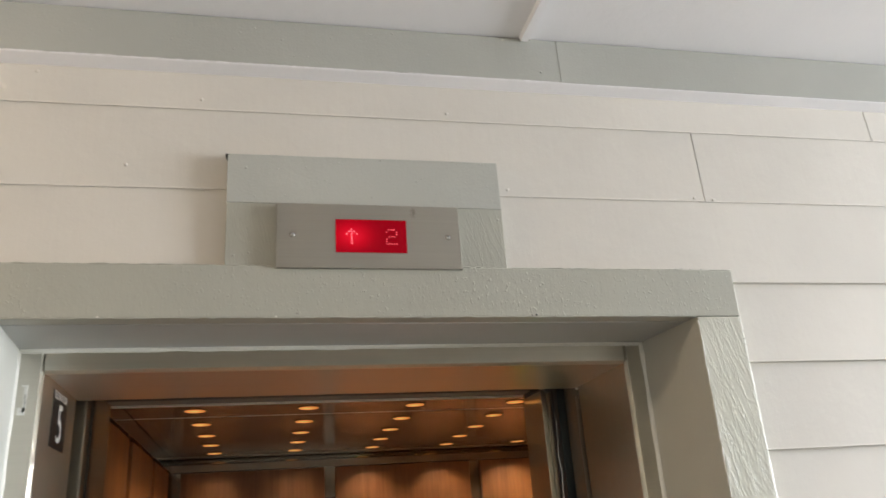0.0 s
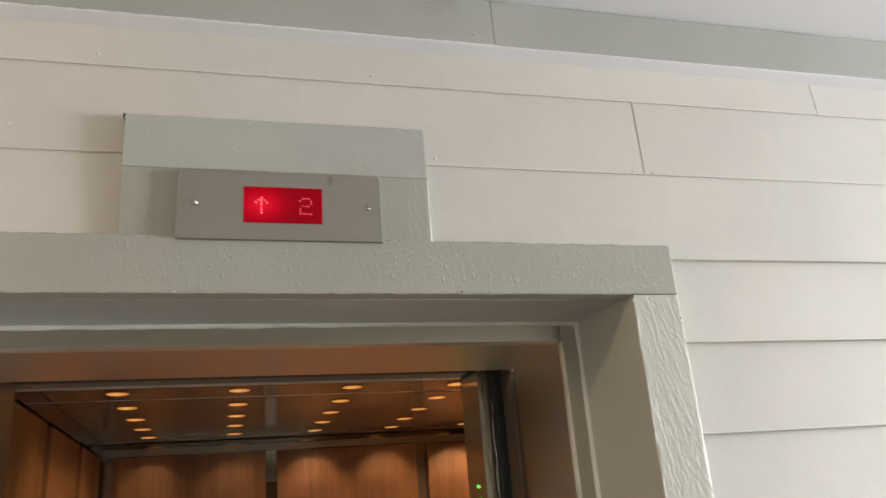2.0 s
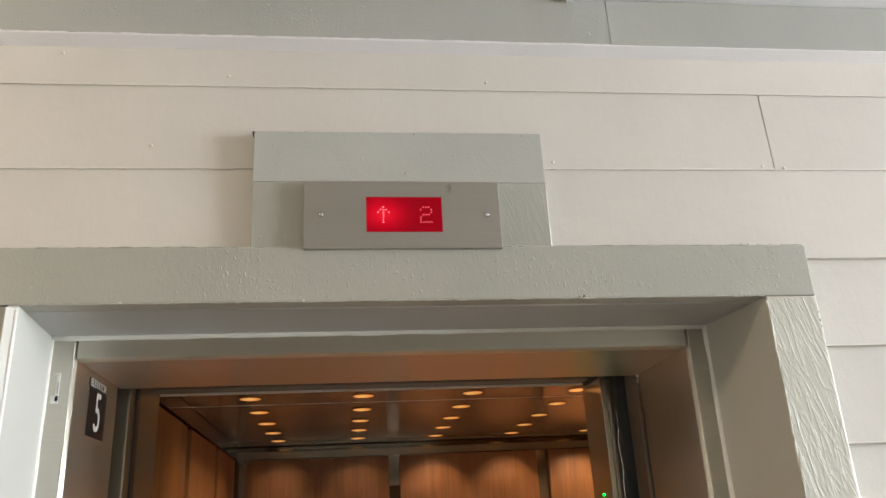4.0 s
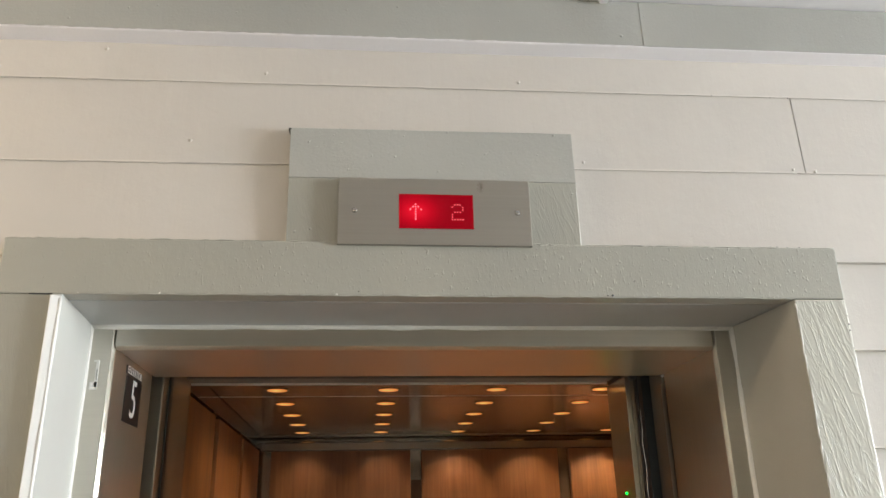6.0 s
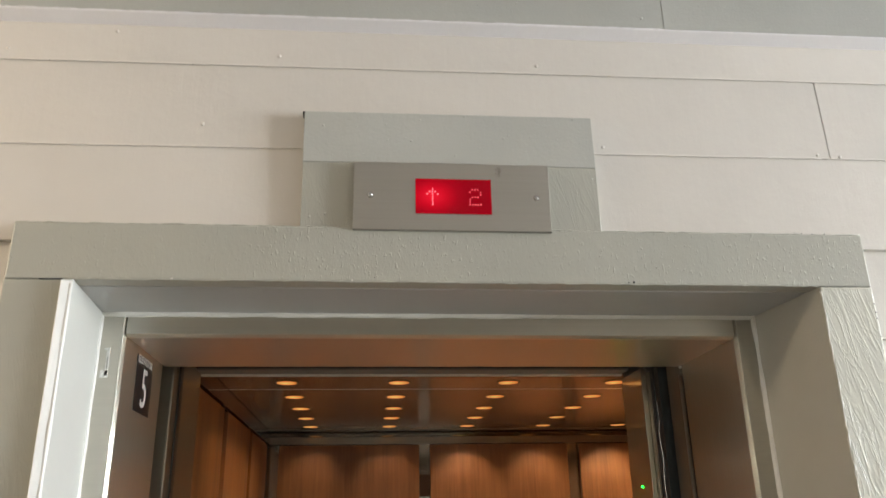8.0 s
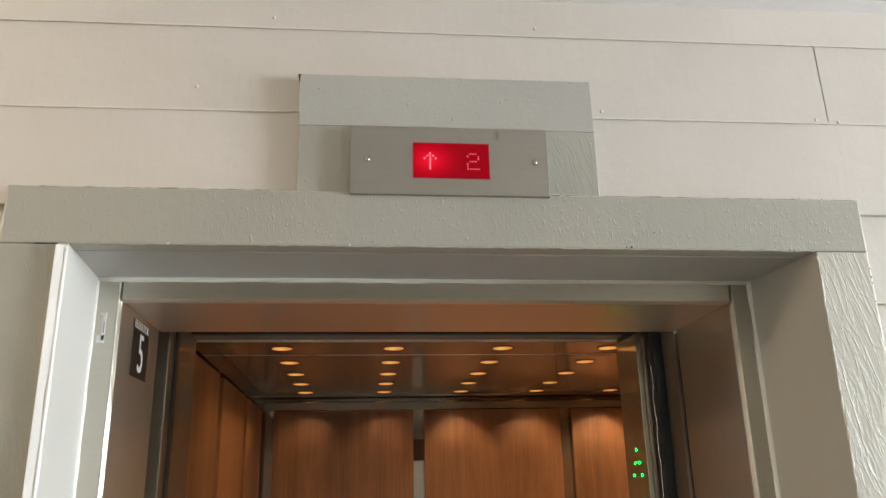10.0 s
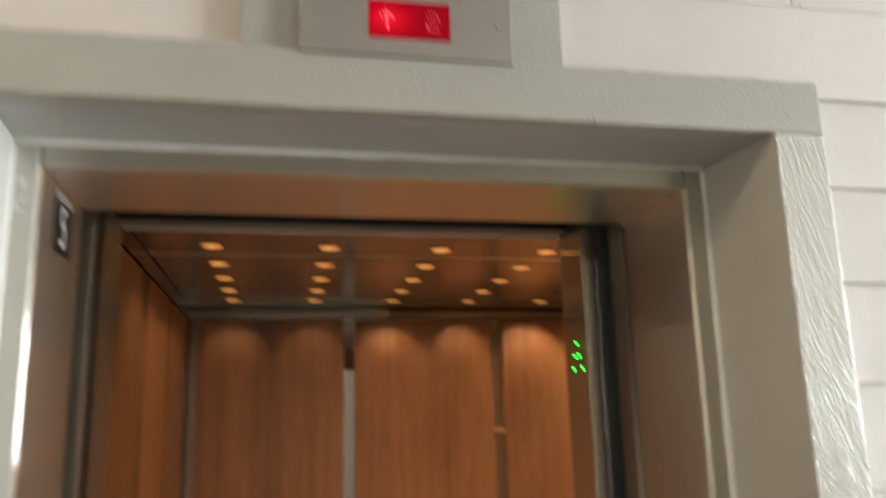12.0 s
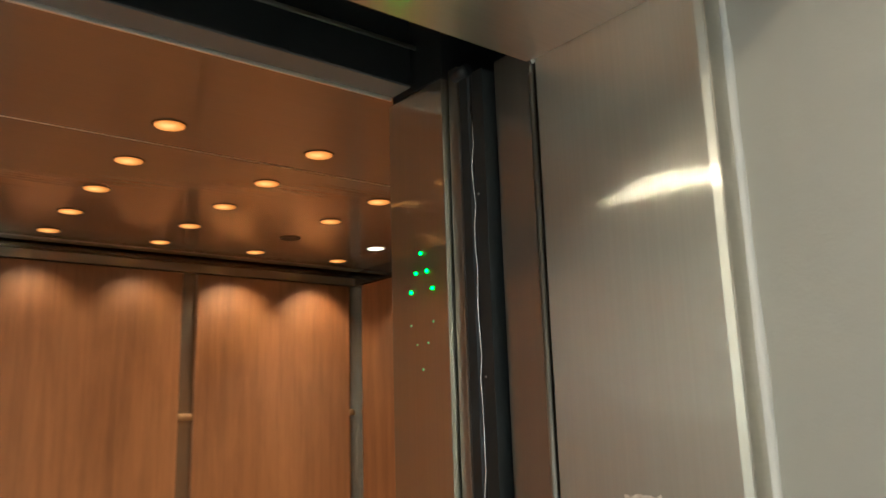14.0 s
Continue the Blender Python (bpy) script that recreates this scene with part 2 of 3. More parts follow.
def smudge(m, centre, size):
    # a greasy thumb mark on the metal
    nt = m.node_tree
    p = nt.nodes["Principled BSDF"]
    tc = nt.nodes.new("ShaderNodeTexCoord")
    mp = nt.nodes.new("ShaderNodeMapping")
    mp.inputs["Scale"].default_value = (1 / size[0], 0.0, 1 / size[1])
    mp.inputs["Location"].default_value = (-centre[0] / size[0], 0.0, -centre[1] / size[1])
    nt.links.new(tc.outputs["Object"], mp.inputs["Vector"])
    g = nt.nodes.new("ShaderNodeTexGradient")
    g.gradient_type = "SPHERICAL"
    nt.links.new(mp.outputs["Vector"], g.inputs["Vector"])
    worn = mix(nt, 1.0, ramp(nt, g.outputs["Fac"], [(0.1, (0, 0, 0)), (0.6, (1, 1, 1))]), ramp(nt, noise_tex(nt, tc.outputs["Object"], 260, 3, 0.6), [(0.35, (0, 0, 0)), (0.65, (0.8, 0.8, 0.8))]), "MULTIPLY")
    old = p.inputs["Base Color"].links[0].from_socket
    nt.links.new(mix(nt, worn, old, (0.22, 0.20, 0.16)), p.inputs["Base Color"])


smudge(M_PLATE, (0.0785, 2.3585), (0.008, 0.013))
M_BAND = steel("band_steel", (0.42, 0.395, 0.355), 0.22, "x", 0.0, haze=0.45, haze_rough=0.5)
M_GLINT = steel("glint_brass", (0.62, 0.47, 0.28), 0.38, "x", 0.0)
M_CEILING_STEEL = steel("ceiling_steel", (0.50, 0.455, 0.405), 0.18, "x", 0.0, 0.02, haze=0.3, haze_rough=0.6)
M_DARK_STEEL = steel("dark_steel", (0.24, 0.22, 0.195), 0.09, "x", 0.0)
M_LIP = steel("lip_steel", (0.86, 0.83, 0.78), 0.45, "x", 0.0)
M_CHROME = steel("screw_steel", (0.75, 0.74, 0.72), 0.18, "z", 0.0)


def wood(name):
    # straight-grained veneer: wide soft bands, fine figure and short pores
    m, nt, p = material(name)
    v = coords(nt, (1, 1, 0.042), True)
    figure = noise_tex(nt, coords(nt, (1, 1, 0.3), True), 13, 4, 0.6, 0.6)
    broad = noise_tex(nt, v, 5.5, 4, 0.55, 0.3)
    mid = noise_tex(nt, v, 26, 4, 0.6, 0.2)
    fine = noise_tex(nt, v, 110, 4, 0.65)
    c = ramp(nt, broad, [(0.30, (0.13, 0.058, 0.023)), (0.5, (0.28, 0.135, 0.056)), (0.68, (0.43, 0.225, 0.102))])
    c = mix(nt, 0.38, c, ramp(nt, mid, [(0.37, (0.13, 0.056, 0.021)), (0.63, (0.46, 0.235, 0.104))]))
    c = mix(nt, 0.18, c, ramp(nt, fine, [(0.35, (0.10, 0.04, 0.015)), (0.65, (0.48, 0.25, 0.11))]))
    c = mix(nt, 0.22, c, ramp(nt, figure, [(0.34, (0.13, 0.062, 0.028)), (0.66, (0.40, 0.215, 0.105))]))
    nt.links.new(c, p.inputs["Base Color"])
    r = node(nt, "ShaderNodeMapRange")
    r.inputs["To Min"].default_value, r.inputs["To Max"].default_value = 0.36, 0.46
    p.inputs["Specular IOR Level"].default_value = 0.95
    nt.links.new(mid, r.inputs["Value"])
    nt.links.new(r.outputs[0], p.inputs["Roughness"])
    nt.links.new(bump(nt, fine, 0.06, 0.0008), p.inputs["Normal"])
    return m


M_WOOD = wood("wood_laminate")


def plain(name, colour, rough=0.5, metal=0.0, emit=None, power=0.0):
    m, nt, p = material(name)
    p.inputs["Roughness"].default_value = rough
    p.inputs["Metallic"].default_value = metal
    v = coords(nt)
    f = noise_tex(nt, v, 90, 4)
    nt.links.new(ramp(nt, f, [(0.3, scaled(colour, 0.9)), (0.7, scaled(colour, 1.08))]), p.inputs["Base Color"])
    if emit:
        p.inputs["Emission Color"].default_value = (*emit, 1)
        p.inputs["Emission Strength"].default_value = power
    return m


def lens_material():
    # frosted amber lens, hottest over the bulb
    m, nt, p = material("lamp_lens")
    tc = nt.nodes.new("ShaderNodeTexCoord")
    mp = nt.nodes.new("ShaderNodeMapping")
    mp.inputs["Scale"].default_value = (31, 31, 31)
    mp.inputs["Location"].default_value = (0.12, -0.05, 0)
    nt.links.new(tc.outputs["Object"], mp.inputs["Vector"])
    g = nt.nodes.new("ShaderNodeTexGradient")
    g.gradient_type = "SPHERICAL"
    nt.links.new(mp.outputs["Vector"], g.inputs["Vector"])
    glow = ramp(nt, g.outputs["Fac"], [(0.0, (0.52, 0.16, 0.02)), (0.35, (0.80, 0.30, 0.055)), (0.9, (1.0, 0.62, 0.20))])
    facets = ramp(nt, noise_tex(nt, coords(nt, (1, 1, 1), True), 150, 2, 0.5), [(0.35, (0.75, 0.72, 0.68)), (0.65, (1, 1, 1))])
    nt.links.new(mix(nt, 1.0, glow, facets, "MULTIPLY"), p.inputs["Emission Color"])
    p.inputs["Emission Strength"].default_value = 0.95
    p.inputs["Base Color"].default_value = (0.7, 0.45, 0.25, 1)
    p.inputs["Roughness"].default_value = 0.35
    return m


M_LENS = lens_material()
M_LENS_WHITE = plain("lamp_lens_white", (0.8, 0.8, 0.75), 0.4, 0, (1.0, 0.86, 0.62), 1.3)
M_LENS_DEAD = plain("lamp_lens_dead", (0.03, 0.02, 0.015), 0.3)
M_RING = plain("lamp_ring", (0.09, 0.06, 0.04), 0.35, 0.8)
M_DOT = plain("led_red", (0.6, 0.1, 0.1), 0.4, 0, (1.0, 0.22, 0.27), 1.5)
M_DOT_DIM = plain("led_red_dim", (0.6, 0.05, 0.06), 0.4, 0, (1.0, 0.10, 0.14), 0.75)
M_GREEN = plain("led_green", (0.1, 0.6, 0.3), 0.4, 0, (0.004, 1.0, 0.014), 24.0)
M_GREEN_DIM = plain("led_green_dim", (0.08, 0.30, 0.14), 0.3, 0, (0.1, 0.8, 0.3), 0.25)
M_SIGN = plain("sign_black", (0.012, 0.012, 0.012), 0.35)
M_INK = plain("sign_white", (0.75, 0.74, 0.70), 0.5)
M_GROUND = paint("ground_soil", (0.20, 0.21, 0.15), 0.9, 0.5, 20, 0.3, 0.0)
M_LABEL_GREY = plain("label_grey", (0.33, 0.32, 0.29), 0.6)


def screen_material():
    # back-lit red acrylic, brightest behind the lit arrow
    m, nt, p = material("red_acrylic")
    tc = nt.nodes.new("ShaderNodeTexCoord")
    mp = nt.nodes.new("ShaderNodeMapping")
    mp.inputs["Location"].default_value = (0.0285 / 0.055, 0.0, -2.3135 / 0.04)
    mp.inputs["Scale"].default_value = (1 / 0.055, 0.0, 1 / 0.04)
    nt.links.new(tc.outputs["Object"], mp.inputs["Vector"])
    g = nt.nodes.new("ShaderNodeTexGradient")
    g.gradient_type = "SPHERICAL"
    nt.links.new(mp.outputs["Vector"], g.inputs["Vector"])
    col = ramp(nt, g.outputs["Fac"], [(0.0, (0.16, 0.0, 0.004)), (0.25, (0.27, 0.0, 0.006)), (0.55, (0.62, 0.0, 0.012)), (1.0, (1.15, 0.012, 0.04))])
    p.inputs["Base Color"].default_value = (0.25, 0.0, 0.005, 1)
    p.inputs["Roughness"].default_value = 0.25
    nt.links.new(col, p.inputs["Emission Color"])
    p.inputs["Emission Strength"].default_value = 0.58
    p.inputs["Specular IOR Level"].default_value = 0.12
    return m


M_SCREEN = screen_material()


def residue_material():
    m, nt, p = material("adhesive_residue")
    f = noise_tex(nt, coords(nt), 75, 6, 0.7, 0.6)
    nt.links.new(ramp(nt, f, [(0.3, (0.30, 0.25, 0.20)), (0.42, (0.62, 0.54, 0.45)), (0.7, (0.80, 0.74, 0.65))]), p.inputs["Base Color"])
    p.inputs["Roughness"].default_value = 0.8
    nt.links.new(bump(nt, f, 0.6, 0.001), p.inputs["Normal"])
    return m


M_RESIDUE = residue_material()

# ---- building helpers ----
WORLD_LOC = {}


def box(x0, x1, y0, y1, z0, z1, bevel=0.0, seg=2, bm=None):
    b = bmesh.new()
    bmesh.ops.create_cube(b, size=1)
    for v in b.verts:
        v.co = Vector(((x0 + x1) / 2 + v.co.x * (x1 - x0), (y0 + y1) / 2 + v.co.y * (y1 - y0), (z0 + z1) / 2 + v.co.z * (z1 - z0)))
    if bevel:
        bmesh.ops.bevel(b, geom=b.edges[:], offset=bevel, segments=seg, profile=0.6, affect="EDGES")
    if bm is None:
        return b
    tmp = bpy.data.meshes.new("tmp")
    b.to_mesh(tmp)
    b.free()
    bm.from_mesh(tmp)
    bpy.data.meshes.remove(tmp)
    return bm


def prism(points, axis, lo, hi, bevel=0.0):
    """A solid from an outline in the plane across the axis; the outline runs in the other two coordinates."""
    b = bmesh.new()
    def at(p, h):
        return {"x": (h, p[0], p[1]), "y": (p[0], h, p[1]), "z": (p[0], p[1], h)}[axis]
    low = [b.verts.new(at(p, lo)) for p in points]
    high = [b.verts.new(at(p, hi)) for p in points]
    n = len(points)
    b.faces.new(low[::-1])
    b.faces.new(high)
    for i in range(n):
        b.faces.new((low[i], low[(i + 1) % n], high[(i + 1) % n], high[i]))
    bmesh.ops.recalc_face_normals(b, faces=b.faces[:])
    if bevel:
        bmesh.ops.bevel(b, geom=b.edges[:], offset=bevel, segments=2, profile=0.6, affect="EDGES")
    return b


def disc(r, depth, centre, axis="z", seg=24, r2=None):
    b = bmesh.new()
    bmesh.ops.create_cone(b, cap_ends=True, segments=seg, radius1=r, radius2=r if r2 is None else r2, depth=depth)
    turn = {"z": Matrix.Identity(4), "y": Matrix.Rotation(radians(90), 4, "X"), "x": Matrix.Rotation(radians(90), 4, "Y")}[axis]
    bmesh.ops.transform(b, matrix=Matrix.Translation(centre) @ turn, verts=b.verts[:])
    return b


def ring(r0, r1, depth, seg=28):
    b = bmesh.new()
    rows = []
    for r, z in ((r0, 0.012), (r0, -0.001), (r0 + 0.0015, -depth), (r1 - 0.0015, -depth), (r1, 0.0)):
        rows.append([b.verts.new((r * math.cos(a), r * math.sin(a), z)) for a in [2 * math.pi * i / seg for i in range(seg)]])
    for p, q in zip(rows, rows[1:]):
        for i in range(seg):
            b.faces.new((p[i], p[(i + 1) % seg], q[(i + 1) % seg], q[i]))
    bmesh.ops.recalc_face_normals(b, faces=b.faces[:])
    return b


def mesh_object(name, bm, mat, smooth=False):
    me = bpy.data.meshes.new(name)
    bm.to_mesh(me)
    bm.free()
    me.materials.append(mat)
    if smooth:
        for f in me.polygons:
            f.use_smooth = True
    return new(name, me)


def thing(name, loc, label, category, group="", kind=""):
    ob = new(name)
    ob.empty_display_size = 0.05
    ob.location = loc
    WORLD_LOC[ob.name] = Vector(loc)
    return tagged(ob, label, category, group, kind)


def part(name, bm, material_, parent, label="", smooth=False):
    ob = mesh_object(name, bm, material_, smooth)
    WORLD_LOC[ob.name] = Vector((0, 0, 0))
    ob.parent = parent
    ob.matrix_parent_inverse = Matrix.Translation(-WORLD_LOC[parent.name])
    return tagged(ob, label)


def solid(name, bm, mat, label, category, kind="structure", smooth=False):
    ob = mesh_object(name, bm, mat, smooth)
    WORLD_LOC[ob.name] = Vector((0, 0, 0))
    return tagged(ob, label, category, "", kind)


# ---- large structure ----
HALF, HEAD = 0.533, 2.134
CEIL = 2.742
SLOPE = 0.0065  # siding and fascia run slightly out of level
XL, XR, YB = -2.6, 5.6, -2.8
solid("floor", box(XL, XR + 0.6, YB - 0.3, 0.44, -0.25, 0.0), M_CONCRETE, "plain grey concrete walkway floor slab outside the elevator", "floor")
ceiling = solid("ceiling", box(XL - 0.1, XR + 0.6, YB - 0.3, 0.19, CEIL, CEIL + 0.2), M_WHITE, "white painted panel ceiling above the walkway", "ceiling")
solid("ground", box(-900, 900, -900, 900, -13.4, -13.0), M_GROUND, "open ground far below the walkway", "ground")
# unseen walls added to close the walkway; the south one dark to dim reflections
solid("wall_west", box(XL - 0.15, XL, YB - 0.3, 0.19, 0, CEIL + 0.05), M_SIDING, "cream painted end wall of the walkway", "wall")
solid("wall_south", box(XL, XR + 0.6, YB - 0.16, YB, 0, CEIL + 0.05), M_SOUTH, "unseen wall across the walkway, dark tan to dim reflections", "wall")
east = box(XR, XR + 0.15, YB, YB + 0.35, 0, CEIL + 0.05)
box(XR, XR + 0.15, -0.25, 0.19, 0, CEIL + 0.05, bm=east)
box(XR, XR + 0.15, YB + 0.35, -0.25, 0, 0.6, bm=east)
solid("wall_east", east, M_SIDING, "cream painted wall piers beside the open walkway end", "wall")

# wall round the elevator opening, behind the siding
north = box(XL, -0.62, 0.046, 0.19, 0, CEIL + 0.05)
box(0.65, XR + 0.6, 0.046, 0.19, 0, CEIL + 0.05, bm=north)
box(-0.62, 0.65, 0.046, 0.19, 2.215, CEIL + 0.05, bm=north)
wall_north = solid("wall_north", north, M_SIDING, "cream lap siding wall round the elevator entrance", "wall")

# hoistway
hoist = box(-1.35, -1.2, 0.19, 3.0, -0.3, 3.3)
box(2.3, 2.45, 0.19, 3.0, -0.3, 3.3, bm=hoist)
box(-1.35, 2.45, 3.0, 3.15, -0.3, 3.3, bm=hoist)
box(-1.35, 2.45, 0.19, 3.15, 3.3, 3.45, bm=hoist)
box(-1.35, 2.45, 0.44, 3.15, -0.45, -0.3, bm=hoist)
box(-1.35, -HALF - 0.05, 0.19, 0.3, -0.3, 3.3, bm=hoist)
box(HALF + 0.05, 2.45, 0.19, 0.3, -0.3, 3.3, bm=hoist)
box(-HALF - 0.05, HALF + 0.05, 0.215, 0.3, 2.30, 3.3, bm=hoist)
solid("hoistway_wall", hoist, M_SHAFT, "dark block walls of the elevator hoistway", "wall")

# fascia board along the ceiling in two lengths, with a pale underside strip
fascia_l = solid("fascia_board", box(XL, 0.4066, -0.005, 0.045, 2.6455, CEIL - 0.002, 0.0006), M_FASCIA, "sage grey fascia board under the ceiling", "trim")
fascia_r = solid("fascia_board", box(0.40685, XR, -0.0056, 0.045, 2.6443, CEIL - 0.002, 0.0006), M_FASCIA, "sage grey fascia board under the ceiling, butt jointed", "trim")
under = solid("fascia_underside", prism([(-0.0045, 2.6440), (-0.0040, 2.6425), (0.0260, 2.6378), (0.044, 2.6378), (0.044, 2.6440)], "x", XL, XR), M_WHITE, "off-white painted underside strip of the fascia", "trim")
batten = solid("ceiling_batten", prism([(0.329, CEIL), (0.332, CEIL - 0.010), (0.347, CEIL - 0.010), (0.351, CEIL)], "y", YB, -0.008), M_WHITE, "white half-round batten over a ceiling panel joint", "trim")
for ob in (fascia_l, fascia_r, under, batten, ceiling):
    ob.rotation_euler = (0, -SLOPE, 0)

dome = bmesh.new()
bmesh.ops.create_uvsphere(dome, u_segments=28, v_segments=14, radius=0.12)
for v in dome.verts:
    v.co = Vector((v.co.x + LAMP_AT[0], v.co.y + LAMP_AT[1], CEIL - 0.012 - abs(min(v.co.z, 0.0)) * 0.25))
walk_lamp = thing("ceiling_lamp", (LAMP_AT[0], LAMP_AT[1], CEIL), "small round walkway ceiling lamp with a warm bulb", "ceiling lamp")
part("base", disc(0.125, 0.012, (LAMP_AT[0], LAMP_AT[1], CEIL - 0.006), "z", 28), M_WHITE, walk_lamp)
part("reflector", dome, M_WHITE, walk_lamp, "shallow white reflector", True)
part("bulb_glass", disc(0.022, 0.05, (LAMP_AT[0], LAMP_AT[1], LAMP_AT[2] + 0.085), "z", 20), M_INK, walk_lamp)

# entrance trim: head board and side boards
solid("head_trim", box(-0.655, 0.680, 0.0, 0.036, 2.173, 2.262, 0.0025), M_TRIM, "sage painted head trim board with stippled paint", "trim")
solid("side_trim", box(0.593, 0.681, 0.001, 0.036, 0.0, 2.1725, 0.0025), M_GRAIN, "sage side trim with embossed wood grain, daylight lightened into its paint", "trim")
solid("side_trim", box(-0.656, -0.572, 0.001, 0.036, 0.0, 2.1725, 0.002), M_GRAIN_FAINT, "sage side trim board in shade, painted darker than the daylit one", "trim")

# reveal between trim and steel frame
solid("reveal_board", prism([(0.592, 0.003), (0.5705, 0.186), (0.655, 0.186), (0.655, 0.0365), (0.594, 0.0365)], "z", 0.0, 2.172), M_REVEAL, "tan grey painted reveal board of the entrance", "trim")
solid("reveal_board", prism([(-0.5575, -0.002), (-0.5735, 0.186), (-0.64, 0.186), (-0.64, 0.0365), (-0.5715, 0.0365), (-0.5715, -0.002)], "z", 0.0, 2.172), M_REVEAL_LIT, "reveal board of the entrance, painted paler for the daylight it faces", "trim")
solid("reveal_soffit", box(-0.62, 0.645, 0.0365, 0.186, 2.1725, 2.214), M_REVEAL_HEAD, "soffit board of the entrance reveal, sky-cool tint in its grey paint", "trim")


def bead(x0, y0, z0, x1, y1, z1, r, seed, wander=0.0, step=0.03):
    """A hand-laid bead of caulk with an uneven width."""
    rnd = random.Random(seed)
    a, b2 = Vector((x0, y0, z0)), Vector((x1, y1, z1))
    d = (b2 - a)
    n = max(8, int(d.length / step))
    d.normalize()
    s = d.orthogonal().normalized()
    u = d.cross(s)
    bm = bmesh.new()
    rows = []
    for i in range(n + 1):
        c = a + (b2 - a) * (i / n) + u * (rnd.uniform(-wander, wander) if wander else 0.0)
        k = r * (0.85 + 0.35 * rnd.random()) * (rnd.uniform(0.35, 1.35) if step < 0.02 else 1.0)
        rows.append([bm.verts.new(c + (s * math.cos(q) + u * math.sin(q)) * k) for q in [2 * math.pi * j / 8 for j in range(8)]])
    for p, q in zip(rows, rows[1:]):
        for j in range(8):
            bm.faces.new((p[j], p[(j + 1) % 8], q[(j + 1) % 8], q[j]))
    bm.faces.new(rows[0][::-1])
    bm.faces.new(rows[-1])
    bmesh.ops.recalc_face_normals(bm, faces=bm.faces[:])
    return bm


solid("caulk_bead", bead(-0.574, 0.188, 2.171, 0.578, 0.188, 2.172, 0.0055, 1), M_CAULK, "uneven off-white caulk bead along the frame head", "trim", smooth=True)
solid("caulk_bead", bead(0.5735, 0.187, 2.171, 0.5655, 0.187, 0.0, 0.0066, 2), M_CAULK, "wide uneven off-white caulk bead beside the steel frame", "trim", smooth=True)
solid("caulk_bead", bead(-0.574, 0.187, 2.171, -0.574, 0.187, 0.0, 0.004, 3), M_CAULK, "uneven off-white caulk bead beside the steel frame", "trim", smooth=True)
# edge face sloped outward to catch the daylight and show bright
solid("reveal_edge", prism([(-0.5716, -0.0024), (-0.5716, -0.0095), (-0.5702, -0.0100), (-0.5574, -0.0038), (-0.5574, -0.0024)], "z", 0.0, 2.168), M_CAULK, "chipped off-white painted edge of the entrance reveal", "trim")
solid("caulk_bead", bead(-0.5590, -0.0030, 2.165, -0.5580, -0.0030, 0.0, 0.0030, 4, 0.0008), M_CAULK, "off-white caulk ridge on the reveal edge", "trim", smooth=True)

# ragged paint lines along the board edges
solid("paint_edge", bead(-0.654, 0.0012, 2.2615, 0.679, 0.0012, 2.2615, 0.0013, 21, 0.0009, 0.008), M_TRIM, "ragged dried paint along the head trim", "trim", smooth=True)
solid("paint_edge", bead(-0.570, 0.0014, 2.1735, 0.590, 0.0014, 2.1735, 0.0013, 22, 0.0009, 0.008), M_TRIM, "ragged dried paint along the head trim", "trim", smooth=True)
solid("paint_edge", bead(0.594, 0.0020, 2.165, 0.594, 0.0020, 0.0, 0.0014, 23, 0.0010, 0.010), M_CAULK, "ragged dried paint along the reveal edge", "trim", smooth=True)
edge_run = solid("paint_edge", bead(XL, -0.0040, 2.6448, 1.6, -0.0040, 2.6450, 0.0008, 24, 0.0007, 0.006), M_WHITE, "ragged off-white paint line under the fascia", "trim", smooth=True)
edge_run.rotation_euler = (0, -SLOPE, 0)
solid("caulk_bead", bead(0.2465, 0.020, 2.263, 0.2460, 0.020, 2.376, 0.0022, 6), M_CAULK, "thin white caulk line beside the backing board", "trim", smooth=True)

# pressed steel entrance frame
frame_thing = thing("elevator_frame", (0, 0.19, 0), "brushed stainless steel elevator entrance frame", "door frame", kind="structure")
part("jamb", prism([(HALF, 0.199), (HALF, 0.447), (HALF + 0.04, 0.447), (HALF + 0.04, 0.32), (HALF + 0.047, 0.32), (HALF + 0.047, 0.190), (HALF + 0.004, 0.190)], "z", 0, 2.1735, 0.0015), M_STEEL, frame_thing)
part("jamb", prism([(-HALF, 0.199), (-HALF, 0.447), (-HALF - 0.04, 0.447), (-HALF - 0.04, 0.32), (-HALF - 0.043, 0.32), (-HALF - 0.043, 0.190), (-HALF - 0.004, 0.190)], "z", 0, 2.1735, 0.0015), M_STEEL, frame_thing)
part("flange", box(HALF + 0.0045, HALF + 0.0375, 0.1884, 0.1899, 0.0, 2.1735, 0.0004), M_FRAME, frame_thing)
part("flange", box(-HALF - 0.0425, -HALF - 0.0045, 0.1884, 0.1899, 0.0, 2.1735, 0.0004), M_FRAME, frame_thing)
part("head_flange", prism([(0.1905, 2.1735), (0.1905, HEAD + 0.003), (0.199, HEAD - 0.0015), (0.206, HEAD - 0.0015), (0.206, 2.1735)], "x", -HALF + 0.0006, HALF - 0.0006, 0.001), M_FRAME, frame_thing)
part("head_soffit", box(-HALF + 0.0006, HALF - 0.0006, 0.2062, 0.459, HEAD, 2.20, 0.0008), M_SOFFIT, frame_thing)
part("corner_dab", disc(0.0035, 0.004, (HALF - 0.002, 0.4475, 2.1315), "y", 12, 0.002), M_INK, frame_thing, "pale dab at the frame corner", True)
solid("door_sill", box(-HALF, HALF, 0.44, 0.56, -0.04, 0.0), M_STEEL, "grooved metal landing door sill", "sill")

